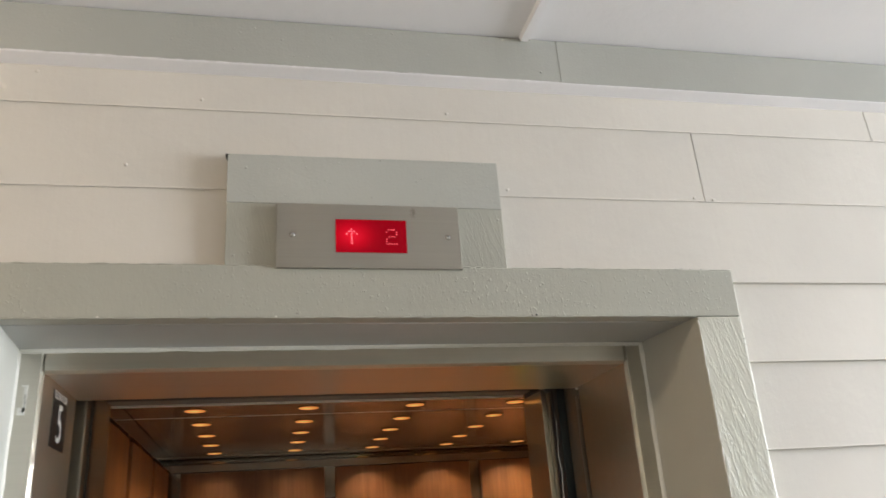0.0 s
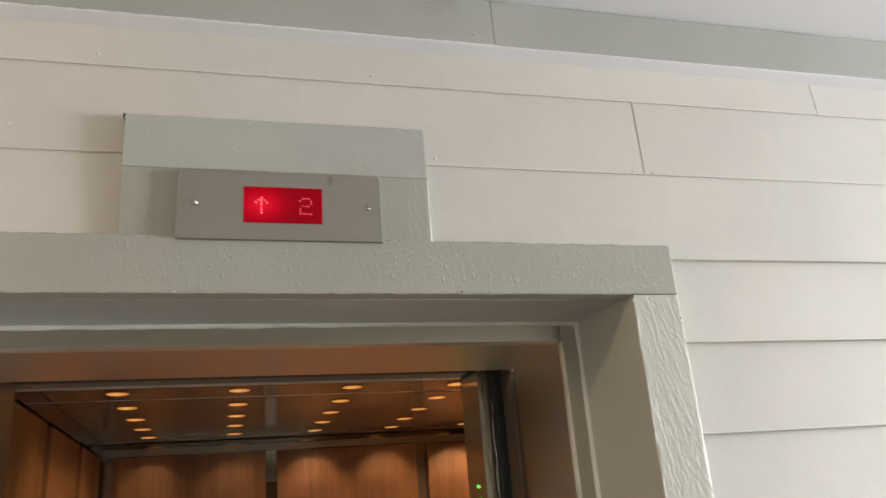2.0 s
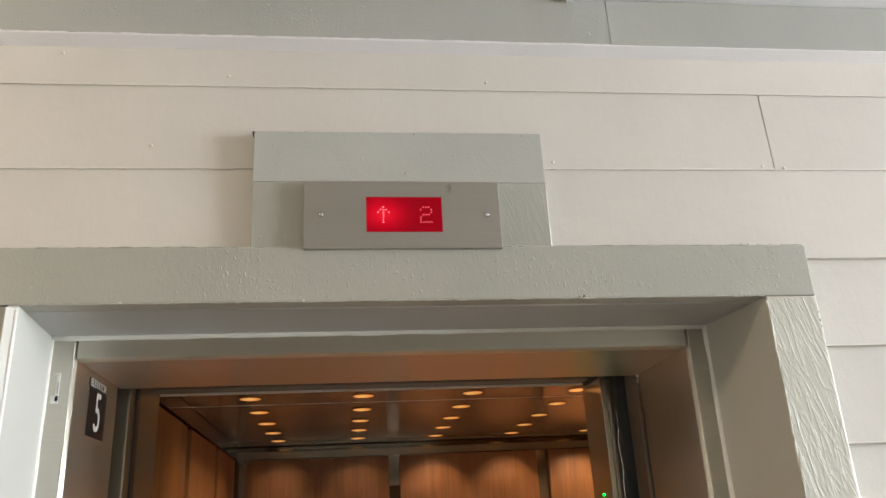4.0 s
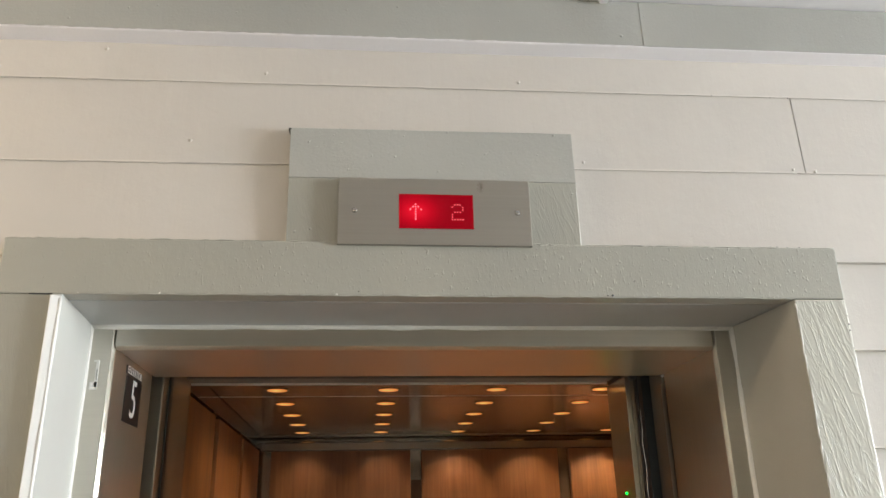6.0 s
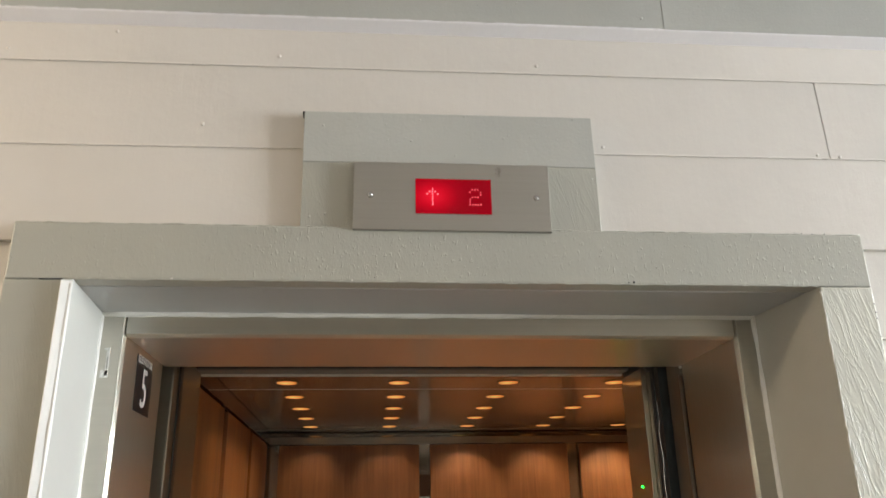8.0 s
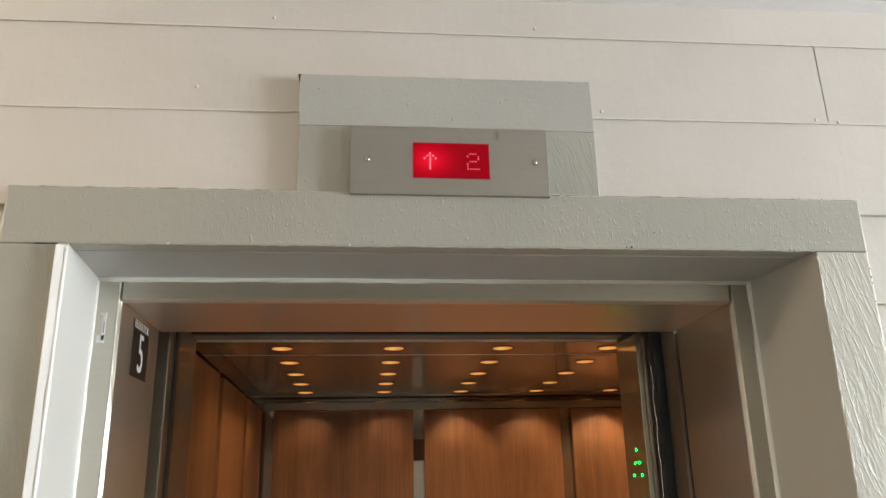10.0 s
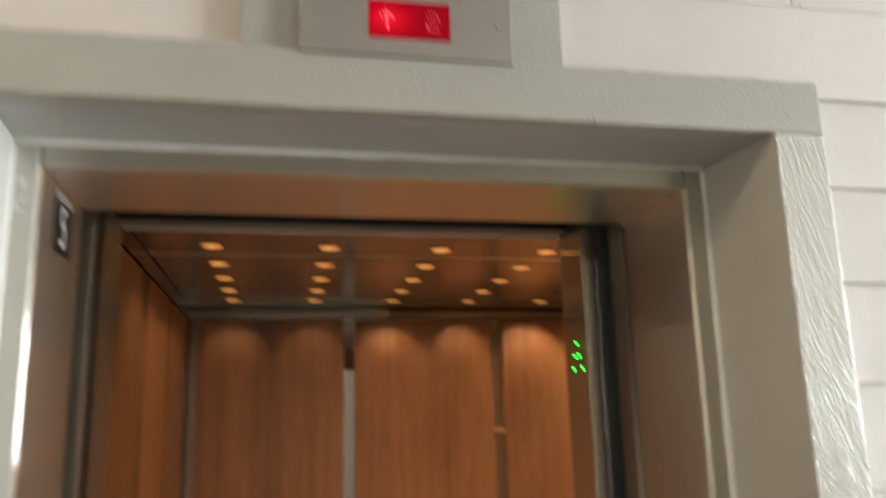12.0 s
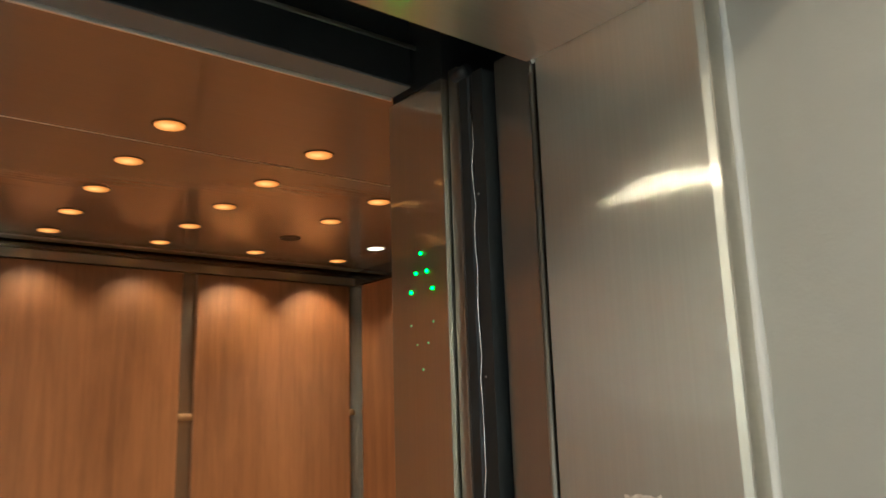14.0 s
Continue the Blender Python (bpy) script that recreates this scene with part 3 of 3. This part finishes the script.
# landing door, slid open behind the jamb
door = thing("landing_door", (1.05, 0.48, 0.01), "brushed steel elevator landing door slid fully open", "elevator door")
part("panel", box(0.529, 1.60, 0.4525, 0.526, 0.01, 2.16, 0.003), M_POLISHED, door)
part("nosing", disc(0.0042, 2.10, (0.5308, 0.4535, 1.065), "z", 12), M_PLATE, door, "bright rolled front edge", True)
part("keyhole", box(1.085, 1.097, 0.4510, 0.4530, 1.861, 1.873, 0.0004), M_BLACK, door, "small square black keyhole")
part("hanger", box(0.66, 1.5, 0.470, 0.484, 2.16, 2.30, 0.002), M_BLACK, door)

car_door = thing("sliding_door", (1.05, 0.55, 0.01), "steel elevator car door slid open with a black safety edge", "elevator door")
part("panel", box(0.513, 1.58, 0.590, 0.6125, 0.01, 2.175, 0.003), M_POLISHED, car_door)
part("safety_edge", prism([(0.5125, 0.534), (0.5125, 0.556), (0.5155, 0.559), (0.5155, 0.565), (0.5125, 0.568), (0.5125, 0.585), (0.516, 0.5895), (0.545, 0.5895), (0.545, 0.534)], "z", 0.01, 2.15, 0.0012), M_RUBBER, car_door, "black sensor strip on the leading edge")
part("edge_cable", bead(0.5135, 0.5620, 2.10, 0.5135, 0.5620, 0.05, 0.0013, 9, 0.0022), M_CHROME, car_door, "thin grey wire along the sensor strip", smooth=True)
for z in (0.39, 0.65, 0.92, 1.18, 1.445, 1.71, 1.965):
    part("strip_screw", disc(0.0016, 0.0012, (0.5120, 0.5505, z), "x", 10), M_CHROME, car_door, "tiny bright screw", True)
part("hanger", box(0.64, 1.5, 0.592, 0.606, 2.175, 2.33, 0.002), M_BLACK, car_door)

track = thing("door_track", (0.2, 0.5, 2.2), "black landing door track above the opening", "door track", kind="structure")
part("rail", box(-1.1, 1.7, 0.460, 0.4612, 2.165, 2.26), M_BLACK, track)
part("rail", box(-1.1, 1.7, 0.50, 0.53, 2.21, 2.30, 0.002), M_BLACK, track)
part("lip", box(-1.1, 1.7, 0.678, 0.682, 2.233, 2.240, 0.001), M_FRAME, track, "thin steel lip")
part("bumper", disc(0.010, 0.03, (0.513, 0.580, 2.158), "y"), M_RUBBER, track, "round black rubber stop", smooth=True)
solid("header_cover", box(-1.15, 2.2, 0.535, 0.70, 2.32, 2.60), M_BLACK, "black cover of the door operator", "cover")

# ---- elevator car ----
CX0, CX1, CY0, CY1, CZ = -0.565, 1.505, 0.757, 2.48, 2.2404
# floor out of view, its pale tone set to throw lamp light up
solid("car_floor", box(CX0 - 0.06, CX1 + 0.06, 0.60, CY1 + 0.06, -0.06, 0.0), M_CAR_FLOOR, "unseen beige floor of the elevator car, pale to bounce lamp light", "floor")
shell = box(CX0 - 0.06, CX0 - 0.022, 0.64, CY1 + 0.06, 0, 2.45)
box(CX1 + 0.022, CX1 + 0.06, 0.64, CY1 + 0.06, 0, 2.42, bm=shell)
box(CX0 - 0.022, CX1 + 0.022, CY1 + 0.022, CY1 + 0.06, 0, 2.42, bm=shell)
box(CX0 - 0.06, CX1 + 0.06, 0.72, CY1 + 0.06, 2.45, 2.49, bm=shell)
car_shell = solid("car_shell", shell, M_MIRROR, "stainless steel wall shell of the elevator car behind wood panels", "wall")
front = box(0.503, CX1 + 0.022, 0.616, CY0, 0, 2.162, 0.002)
car_front = solid("car_front", front, M_FRONT, "brushed steel front return panel of the elevator car", "wall")
part("entrance_column", box(CX0 - 0.022, -0.522, 0.50, CY0, 0, 2.18, 0.003), M_POLISHED, car_front)
part("strike_edge", box(-0.5215, -0.518, 0.54, 0.566, 0, 2.16, 0.001), M_RUBBER, car_front)
solid("car_header", box(-0.5195, 0.5005, 0.690, 0.7405, 2.1765, 2.42, 0.0015), M_BLACK, "steel header over the elevator car entrance", "header")
solid("car_header", box(0.5035, CX1 + 0.022, 0.6145, 0.745, 2.1635, 2.42, 0.0015), M_BLACK, "black steel header over the car front panel", "header")
solid("car_header_soffit", box(-0.5195, 0.5005, 0.690, 0.7415, 2.1725, 2.1760, 0.0008), M_ENAMEL, "grey enamelled soffit strip of the car header", "trim")
solid("car_header_lip", box(-0.5195, 0.5005, 0.742, 0.7465, 2.1672, 2.1755, 0.0014), M_LIP, "bright rolled steel lip of the car header", "trim")
# suspended ceiling in two sheets with a hairline seam
solid("car_ceiling", box(CX0 + 0.006, CX1 - 0.006, 0.765, 1.3545, CZ, CZ + 0.018, 0.001), M_CEILING_STEEL, "polished steel suspended ceiling of the elevator car", "ceiling")
solid("car_ceiling", box(CX0 + 0.006, CX1 - 0.006, 1.356, CY1 - 0.078, CZ, CZ + 0.018, 0.001), M_CEILING_STEEL, "polished steel suspended ceiling of the elevator car", "ceiling")
solid("ceiling_seam", box(CX0 + 0.006, CX1 - 0.006, 1.3543, 1.3562, CZ - 0.0012, CZ + 0.004), M_LIP, "bright hairline seam strip between the ceiling sheets", "trim")
solid("ceiling_edge", box(CX0 + 0.006, CX1 - 0.006, CY1 - 0.076, CY1 - 0.030, CZ - 0.003, CZ + 0.018, 0.001), M_BAND, "grey steel edge band of the suspended ceiling", "trim")
solid("panel_cap", box(CX0, CX1, CY1 - 0.006, CY1 + 0.016, 2.184, 2.214, 0.001), M_BAND, "grey steel band above the back panels", "trim")
solid("car_frieze", box(CX0, CX1, CY1 - 0.004, CY1 + 0.018, 2.2155, 2.33, 0.001), M_DARK_STEEL, "brushed steel frieze strip above the back panels", "trim")
solid("car_frieze", box(CX0 - 0.018, CX0 + 0.004, CY0 + 0.001, CY1 - 0.006, 2.186, 2.33, 0.001), M_DARK_STEEL, "brushed steel frieze strip above the side panels", "trim")
solid("car_frieze", box(CX1 - 0.004, CX1 + 0.018, CY0 + 0.001, CY1 - 0.006, 2.186, 2.33, 0.001), M_DARK_STEEL, "brushed steel frieze strip above the side panels", "trim")

# wood panels, hung proud of the shell with reveals between
PANEL_LABEL = "reddish brown vertical-grain wood wall panel of the elevator car"


def wood_panel(x0, x1, y0, y1):
    return tagged(solid("wood_panel", box(x0, x1, y0, y1, 0.12, 2.180, 0.0025), M_WOOD, PANEL_LABEL, "wall panel", "structure"), group="wood panels of the car")


for x0, x1 in ((-0.519, 0.105), (0.155, 0.787), (0.842, 1.478)):
    wood_panel(x0, x1, CY1, CY1 + 0.019)
solid("panel_clip", box(0.1062, 0.1538, CY1 + 0.003, CY1 + 0.018, 1.957, 2.050, 0.002), M_BROWN, "dark brown wooden hanging clip between the wall panels", "clip")
# brass-coloured blocks imitate the gold glints reflected in the steel gaps
for x0, x1 in ((0.7885, 0.8405), (1.4795, 1.5035)):
    solid("panel_clip", box(x0, x1, CY1 + 0.001, CY1 + 0.018, 1.660, 1.686, 0.010), M_GLINT, "small brass-coloured block standing in for a glint between the panels", "clip")
for y0, y1 in ((0.80, 1.343), (1.408, 1.903), (1.963, 2.43)):
    wood_panel(CX0 - 0.019, CX0, y0, y1)
    wood_panel(CX1, CX1 + 0.019, y0, y1)

# recessed downlights on an even grid
COLS = [-0.3696 + 0.336 * i for i in range(6)]
ROWS = [1.2327 + 0.264 * j for j in range(5)]


def downlight(x, y, lens, lamp, tilt=0.0):
    ob = thing("downlight", (x, y, CZ), "small round recessed ceiling downlight, glowing amber", "downlight", "downlights in the car ceiling")
    WORLD_LOC[ob.name] = Vector((0, 0, 0))
    part("trim_ring", ring(0.030, 0.0350, 0.0022), M_RING, ob, "dark trim ring", True)
    part("lens", disc(0.0298, 0.003, (0, 0, -0.0008), seg=28), lens, ob)
    if lamp:
        bulb = new("bulb", lamp)
        bulb.parent = ob
        bulb.location = (0, 0, -0.006)
        bulb.rotation_euler = (radians(tilt), 0, 0)
    return ob


def spot(name, watts, colour, wide, blend):
    d = bpy.data.lights.new(name, "SPOT")
    d.energy, d.color, d.spot_size, d.spot_blend, d.shadow_soft_size = watts, colour, radians(wide), blend, 0.010
    return d


# back-row spots tilt to scallop the panels; column watts graded to darken one side
AMBER_TINT = (1.0, 0.60, 0.31)
COL_LEVEL = (0, 0, 1, 1, 2, 2)
DOWN = [spot("amber_bulb", w, AMBER_TINT, 122, 0.5) for w in (2.2, 3.3, 4.9)]
WASH = [spot("amber_wall_bulb", w, AMBER_TINT, 88, 0.8) for w in (1.6, 3.6, 8.2)]
WHITE_BULB = spot("white_bulb", 4.3, (1.0, 0.88, 0.72), 122, 0.5)
models = {}
for i, cx in enumerate(COLS):
    for j, cy in enumerate(ROWS):
        kind = (COL_LEVEL[i], j == 4)
        if (i, j) == (4, 3):
            tagged(downlight(cx, cy, M_LENS_DEAD, None), "small round recessed ceiling downlight, burnt out and dark")
        elif (i, j) == (5, 3):
            tagged(downlight(cx, cy, M_LENS_WHITE, WHITE_BULB), "small round recessed ceiling downlight, glowing white")
        elif kind in models:
            copy_thing(models[kind], pose(cx, cy, CZ))
        else:
            models[kind] = downlight(cx, cy, M_LENS, (WASH if kind[1] else DOWN)[kind[0]], 27 if kind[1] else 0)

# direction lantern in the car entrance column
lantern = thing("car_lantern", (0.5, 0.68, 1.81), "green dotted direction lantern in the steel car entrance", "indicator light")
for (dy, z), mat, r in [((0.6785, 1.901), M_GREEN, 0.0023), ((0.6645, 1.872), M_GREEN, 0.0023), ((0.6915, 1.872), M_GREEN, 0.0023), ((0.652, 1.8445), M_GREEN, 0.0023), ((0.705, 1.8445), M_GREEN, 0.0023),
                        ((0.651, 1.795), M_GREEN_DIM, 0.0015), ((0.706, 1.794), M_GREEN_DIM, 0.0015), ((0.6645, 1.765), M_GREEN_DIM, 0.0014), ((0.6915, 1.764), M_GREEN_DIM, 0.0014), ((0.6785, 1.727), M_GREEN_DIM, 0.0018)]:
    part("light_dot", disc(r, 0.002, (0.5025, dy, z), "x", 14), mat, lantern)

# ---- things on the entrance ----
backing = thing("indicator_backing", (0.005, 0.02, 2.262), "sage painted timber backing boards behind the floor indicator", "backing board")
part("upper_board", prism([(-0.235, 2.3762), (-0.2355, 2.4670), (0.2435, 2.4695), (0.2445, 2.3762)], "y", 0.0066, 0.034, 0.0008), M_FASCIA, backing)
part("lower_board", box(-0.2345, 0.060, 0.0075, 0.034, 2.2625, 2.3759, 0.0007), M_GRAIN_FAINT, backing)
part("lower_board", box(0.0605, 0.2445, 0.0072, 0.034, 2.2625, 2.3759, 0.0007), M_GRAIN_FAINT, backing)

part("caulk_crack", box(0.2447, 0.2458, 0.0200, 0.0300, 2.2630, 2.4660), M_BROWN, backing, "thin brown crack where the caulk has parted")
part("split", box(-0.2385, -0.2340, 0.0060, 0.0300, 2.4640, 2.4660), M_BLACK, backing, "small black split at the corner")
indicator = thing("floor_indicator", (0.004, -0.001, 2.256), "brushed steel floor indicator with red dot display, arrow and 2", "floor indicator")
plate = part("face_plate", box(-0.153, 0.1605, -0.0065, 0.0040, 2.256, 2.3715, 0.0008), M_PLATE, indicator)
screen = part("display_window", box(-0.0555, 0.0655, -0.0078, -0.0066, 2.2835, 2.3435, 0.0003), M_SCREEN, indicator, "glowing red acrylic window")
for sx in (-0.1265, 0.1385):
    s = part("screw", disc(0.0049, 0.0022, (sx, -0.0075, 2.314), "y", 16, 0.0023), M_CHROME, indicator, "small bright screw", True)
    part("slot", box(sx - 0.0028, sx + 0.0028, -0.0090, -0.0083, 2.3135, 2.3145), M_BLACK, indicator)
ARROW = ("00100", "01110", "10101", "00100", "00100", "00100", "00100")
TWO = ("01110", "10001", "00001", "01110", "10000", "10000", "11111")
for rows_, cx, mat in ((ARROW, -0.0285, M_DOT), (TWO, 0.0395, M_DOT_DIM)):
    for r, line in enumerate(rows_):
        for c, on in enumerate(line):
            if on == "1":
                part("dot", disc(0.00125, 0.0006, (cx + (c - 2) * 0.0043, -0.0080, 2.3125 + (3 - r) * 0.0043), "y", 10), mat, indicator)


def writing(name, body, size, m, mat, parent, width=None):
    cu = bpy.data.curves.new(name, "FONT")
    cu.body, cu.size, cu.align_x, cu.align_y, cu.extrude = body, size, "CENTER", "CENTER", 0.0003
    cu.materials.append(mat)
    ob = new(name, cu)
    ob.parent = parent
    ob.matrix_parent_inverse = Matrix.Translation(-WORLD_LOC[parent.name])
    ob.matrix_basis = m @ Matrix.Diagonal((width or 1.0, 1, 1, 1))
    return ob


# identification plate on the frame jamb
FACE_E = Matrix(((0, 0, 1, 0), (1, 0, 0, 0), (0, 1, 0, 0), (0, 0, 0, 1)))
sign = thing("elevator_sign", (-HALF, 0.325, 2.02), "black plate with white lettering ELEVATOR 5 on the steel jamb", "sign")
part("plate", box(-HALF + 0.0003, -HALF + 0.0018, 0.274, 0.374, 2.022, 2.104, 0.0005), M_SIGN, sign)
part("title_strip", box(-HALF + 0.0003, -HALF + 0.0012, 0.270, 0.372, 2.1055, 2.1215, 0.0003), M_SIGN, sign)
writing("title", "ELEVATOR", 0.0195, Matrix.Translation((-HALF + 0.0020, 0.321, 2.1135)) @ FACE_E, M_INK, sign, 0.98)
writing("numeral", "5", 0.098, Matrix.Translation((-HALF + 0.0024, 0.325, 2.063)) @ FACE_E, M_INK, sign, 0.80)

# half peeled label on the frame face
label = thing("peeled_label", (-0.559, 0.1875, 2.06), "half peeled white paper label on the steel frame", "label")
part("paper_strip", box(-0.5585, -0.5535, 0.1870, 0.1884, 2.066, 2.112, 0.0002), M_INK, label)
part("paper_foot", box(-0.5655, -0.5536, 0.1870, 0.1884, 2.062, 2.0745, 0.0002), M_INK, label)
part("paper_head", box(-0.5630, -0.5586, 0.1870, 0.1884, 2.1085, 2.112, 0.0002), M_INK, label)
part("print_bar", box(-0.5562, -0.5548, 0.1866, 0.1871, 2.078, 2.096), M_LABEL_GREY, label)

# adhesive left from a lost plate on the other jamb
rnd = random.Random(5)
outline = []
for k in range(40):
    a = k / 40 * 4
    side, f = int(a), a - int(a)
    base = [(0.297 + 0.049 * f, 1.491), (0.346, 1.491 + 0.079 * f), (0.346 - 0.049 * f, 1.570), (0.297, 1.570 - 0.079 * f)][side]
    outline.append((base[0] + rnd.uniform(-0.0018, 0.0018), base[1] + rnd.uniform(-0.0022, 0.0022)))
tagged(mesh_object("adhesive_patch", prism(outline, "x", HALF - 0.0012, HALF - 0.0003), M_RESIDUE), "torn whitish adhesive residue on the steel jamb", "adhesive patch")

# ---- siding boards ----
def plank(x0, x1, z, foot=0.0125, head=0.0245, high=0.163, slope=SLOPE):
    """One lapped board: its foot stands proud, its head runs behind the next board."""
    ob = mesh_object("siding_board", prism([(foot, 0.0), (foot + 0.0006, 0.0025), (head, high), (0.0350, high), (0.0350, 0.0)], "x", x0, x1), M_SIDING)
    ob.location = (0, 0.010, z)
    ob.rotation_euler = (0, -slope, 0)
    ob.parent = wall_north
    return ob


PITCH = 0.157
GAP = 0.0012
rnd = random.Random(11)
for r in range(-16, 2):
    z = 2.412 + PITCH * r
    if r == 0:
        z = 2.4095
    if r == 1:
        z = 2.5640
    if r == -1:
        z = 2.2432
    if r < -1:
        z = 2.0925 + PITCH * (r + 2)
    if r == 1:
        # the top course is ripped to fit under the fascia
        plank(XL, 1.105 - GAP, z, 0.0155, 0.0175, 0.074)
        plank(1.105 + GAP, XR, z, 0.0155, 0.0175, 0.074)
    elif r == 0:
        plank(XL, 0.6725 - GAP, z, 0.0150, 0.0180)
        plank(0.6725 + GAP, XR, z, 0.0156, 0.0180)
    elif r == -1:
        # this course is notched over the head trim
        b = prism([(0.0132, 0.0205), (0.0175, 0.1735), (0.0350, 0.1735), (0.0350, 0.0205)], "x", XL, XR)
        for x0, x1 in ((XL, -0.657), (0.682, XR)):
            tmp = bpy.data.meshes.new("tmp")
            foot = prism([(0.0125, 0.0), (0.0132, 0.0205), (0.0350, 0.0205), (0.0350, 0.0)], "x", x0, x1)
            foot.to_mesh(tmp)
            foot.free()
            b.from_mesh(tmp)
            bpy.data.meshes.remove(tmp)
        ob = mesh_object("siding_board", b, M_SIDING)
        ob.location = (0, 0.010, z)
        ob.rotation_euler = (0, -0.5 * SLOPE, 0)
        ob.parent = wall_north
    else:
        cut = rnd.uniform(1.5, 2.3)
        wob = rnd.uniform(-0.0006, 0.0006)
        plank(XL, -0.659, z, 0.0125 + wob, slope=0.0)
        plank(0.684, cut - GAP, z, 0.0125 - wob, slope=0.0)
        plank(cut + GAP, XR, z, 0.0125 + wob, slope=0.0)

# ---- nail heads and paint nibs ----
rnd = random.Random(31)
head = bpy.data.objects["head_trim"]
def nib(x, y, z, r, parent, mat, name="nail_head"):
    b = bmesh.new()
    bmesh.ops.create_icosphere(b, subdivisions=1, radius=r)
    for v in b.verts:
        v.co = Vector((x + v.co.x, y + v.co.y * 0.24, z + v.co.z))
    return part(name, b, mat, parent, smooth=True)


for x, z in ((0.267, 2.425), (0.650, 2.421), (0.691, 2.418), (0.161, 2.581), (-0.284, 2.582), (-0.401, 2.448), (-0.726, 2.580), (-0.556, 2.620)):
    nib(x, 0.0256, z, 0.0034, wall_north, M_SIDING)
for x, z in ((0.212, 2.4655), (0.028, 2.4655), (-0.204, 2.441), (-0.061, 2.417), (0.092, 2.426), (0.011, 2.392)):
    nib(x, 0.0060, z, 0.0021, backing, M_FASCIA)
for x, z in ((0.237, 2.356), (-0.221, 2.281), (-0.197, 2.286)):
    nib(x, 0.0073, z, 0.0022, backing, M_FASCIA)
for x, z in ((0.603, 2.638), (0.415, 2.697), (0.794, 2.668), (0.367, 2.653)):
    nib(x, -0.0052, z + 0.012, 0.0030, fascia_l, M_FASCIA)

# dried drips and specks along the head trim
for k in range(26):
    nib(rnd.uniform(-0.55, 0.57), 0.0004, 2.1745 + rnd.uniform(0, 0.004), rnd.uniform(0.0010, 0.0024), head, M_CAULK if k % 5 == 0 else M_TRIM, "paint_nib")
for k in range(34):
    nib(rnd.uniform(-0.63, 0.66), 0.0002, rnd.uniform(2.180, 2.256), rnd.uniform(0.0010, 0.0021), head, M_TRIM, "paint_nib")
for x, z, r in ((0.287, 2.1765, 0.0022), (0.326, 2.2010, 0.0012), (0.279, 2.1760, 0.0014), (-0.118, 2.1800, 0.0011)):
    nib(x, 0.0, z, r, head, M_BLACK, "dirt_speck")
for x, y, z, r in ((0.6345, 0.0245, 2.2730, 0.0011), (0.6880, 0.0245, 2.2560, 0.0012), (0.6945, 0.0245, 2.2555, 0.0012), (0.6670, 0.0010, 2.1915, 0.0011),
                   (0.5670, 0.0010, 2.2640, 0.0009), (0.5790, 0.0010, 2.2635, 0.0011), (0.5970, 0.0010, 2.2630, 0.0009), (0.6180, 0.0010, 2.2630, 0.0012), (0.6390, 0.0010, 2.2630, 0.0009)):
    nib(x, y, z, r, head, M_BLACK, "dirt_speck")
side_r = bpy.data.objects["side_trim"]
for z, r in ((2.145, 0.0012), (2.131, 0.0015), (2.121, 0.0014), (2.091, 0.0010), (1.655, 0.0018)):
    nib(0.679, 0.0008, z, r, side_r, M_BLACK, "dirt_speck")
part("split", box(-0.6060, -0.5725, -0.0006, 0.0100, 2.1722, 2.1733), M_BLACK, head, "dark hairline gap under the head trim")
for k in range(30):
    nib(rnd.uniform(-0.9, 0.9), -0.0050, rnd.uniform(2.655, 2.735), rnd.uniform(0.0012, 0.0022), fascia_l, M_FASCIA, "paint_nib")
for k in range(24):
    nib(rnd.uniform(-0.225, 0.235), 0.0064, rnd.uniform(2.380, 2.465), rnd.uniform(0.0009, 0.0017), backing, M_FASCIA, "paint_nib")

# filler and old paint caught in the laps of the upper courses, with dirt in the cracks
for z0, x0, x1, seed in ((2.4088, -1.6, -0.240, 41), (2.4088, 0.250, 0.671, 42), (2.4088, 0.674, 1.9, 43), (2.5633, -1.6, 1.104, 44), (2.5633, 1.106, 2.2, 45)):
    run = solid("paint_edge", bead(x0, 0.0254, z0, x1, 0.0254, z0, 0.0008, seed, 0.0006, 0.009), M_SIDING, "ragged dried paint along a siding lap", "trim", smooth=True)
    run.rotation_euler = (0, -SLOPE, 0)
for k in range(46):
    x, top = rnd.uniform(-0.75, 1.05), k % 2
    if top or not -0.24 < x < 0.25:
        nib(x, 0.0252, (2.5636 if top else 2.4092) + SLOPE * x + rnd.uniform(-0.0012, 0.0006), rnd.uniform(0.0005, 0.0011), wall_north, M_BLACK if k % 3 else M_CAULK, "dirt_speck")
for k in range(20):
    nib(rnd.uniform(-0.225, 0.240), 0.0058, 2.4675 + rnd.uniform(-0.0008, 0.0006), rnd.uniform(0.0005, 0.0010), backing, M_BLACK if k % 2 else M_CAULK, "dirt_speck")
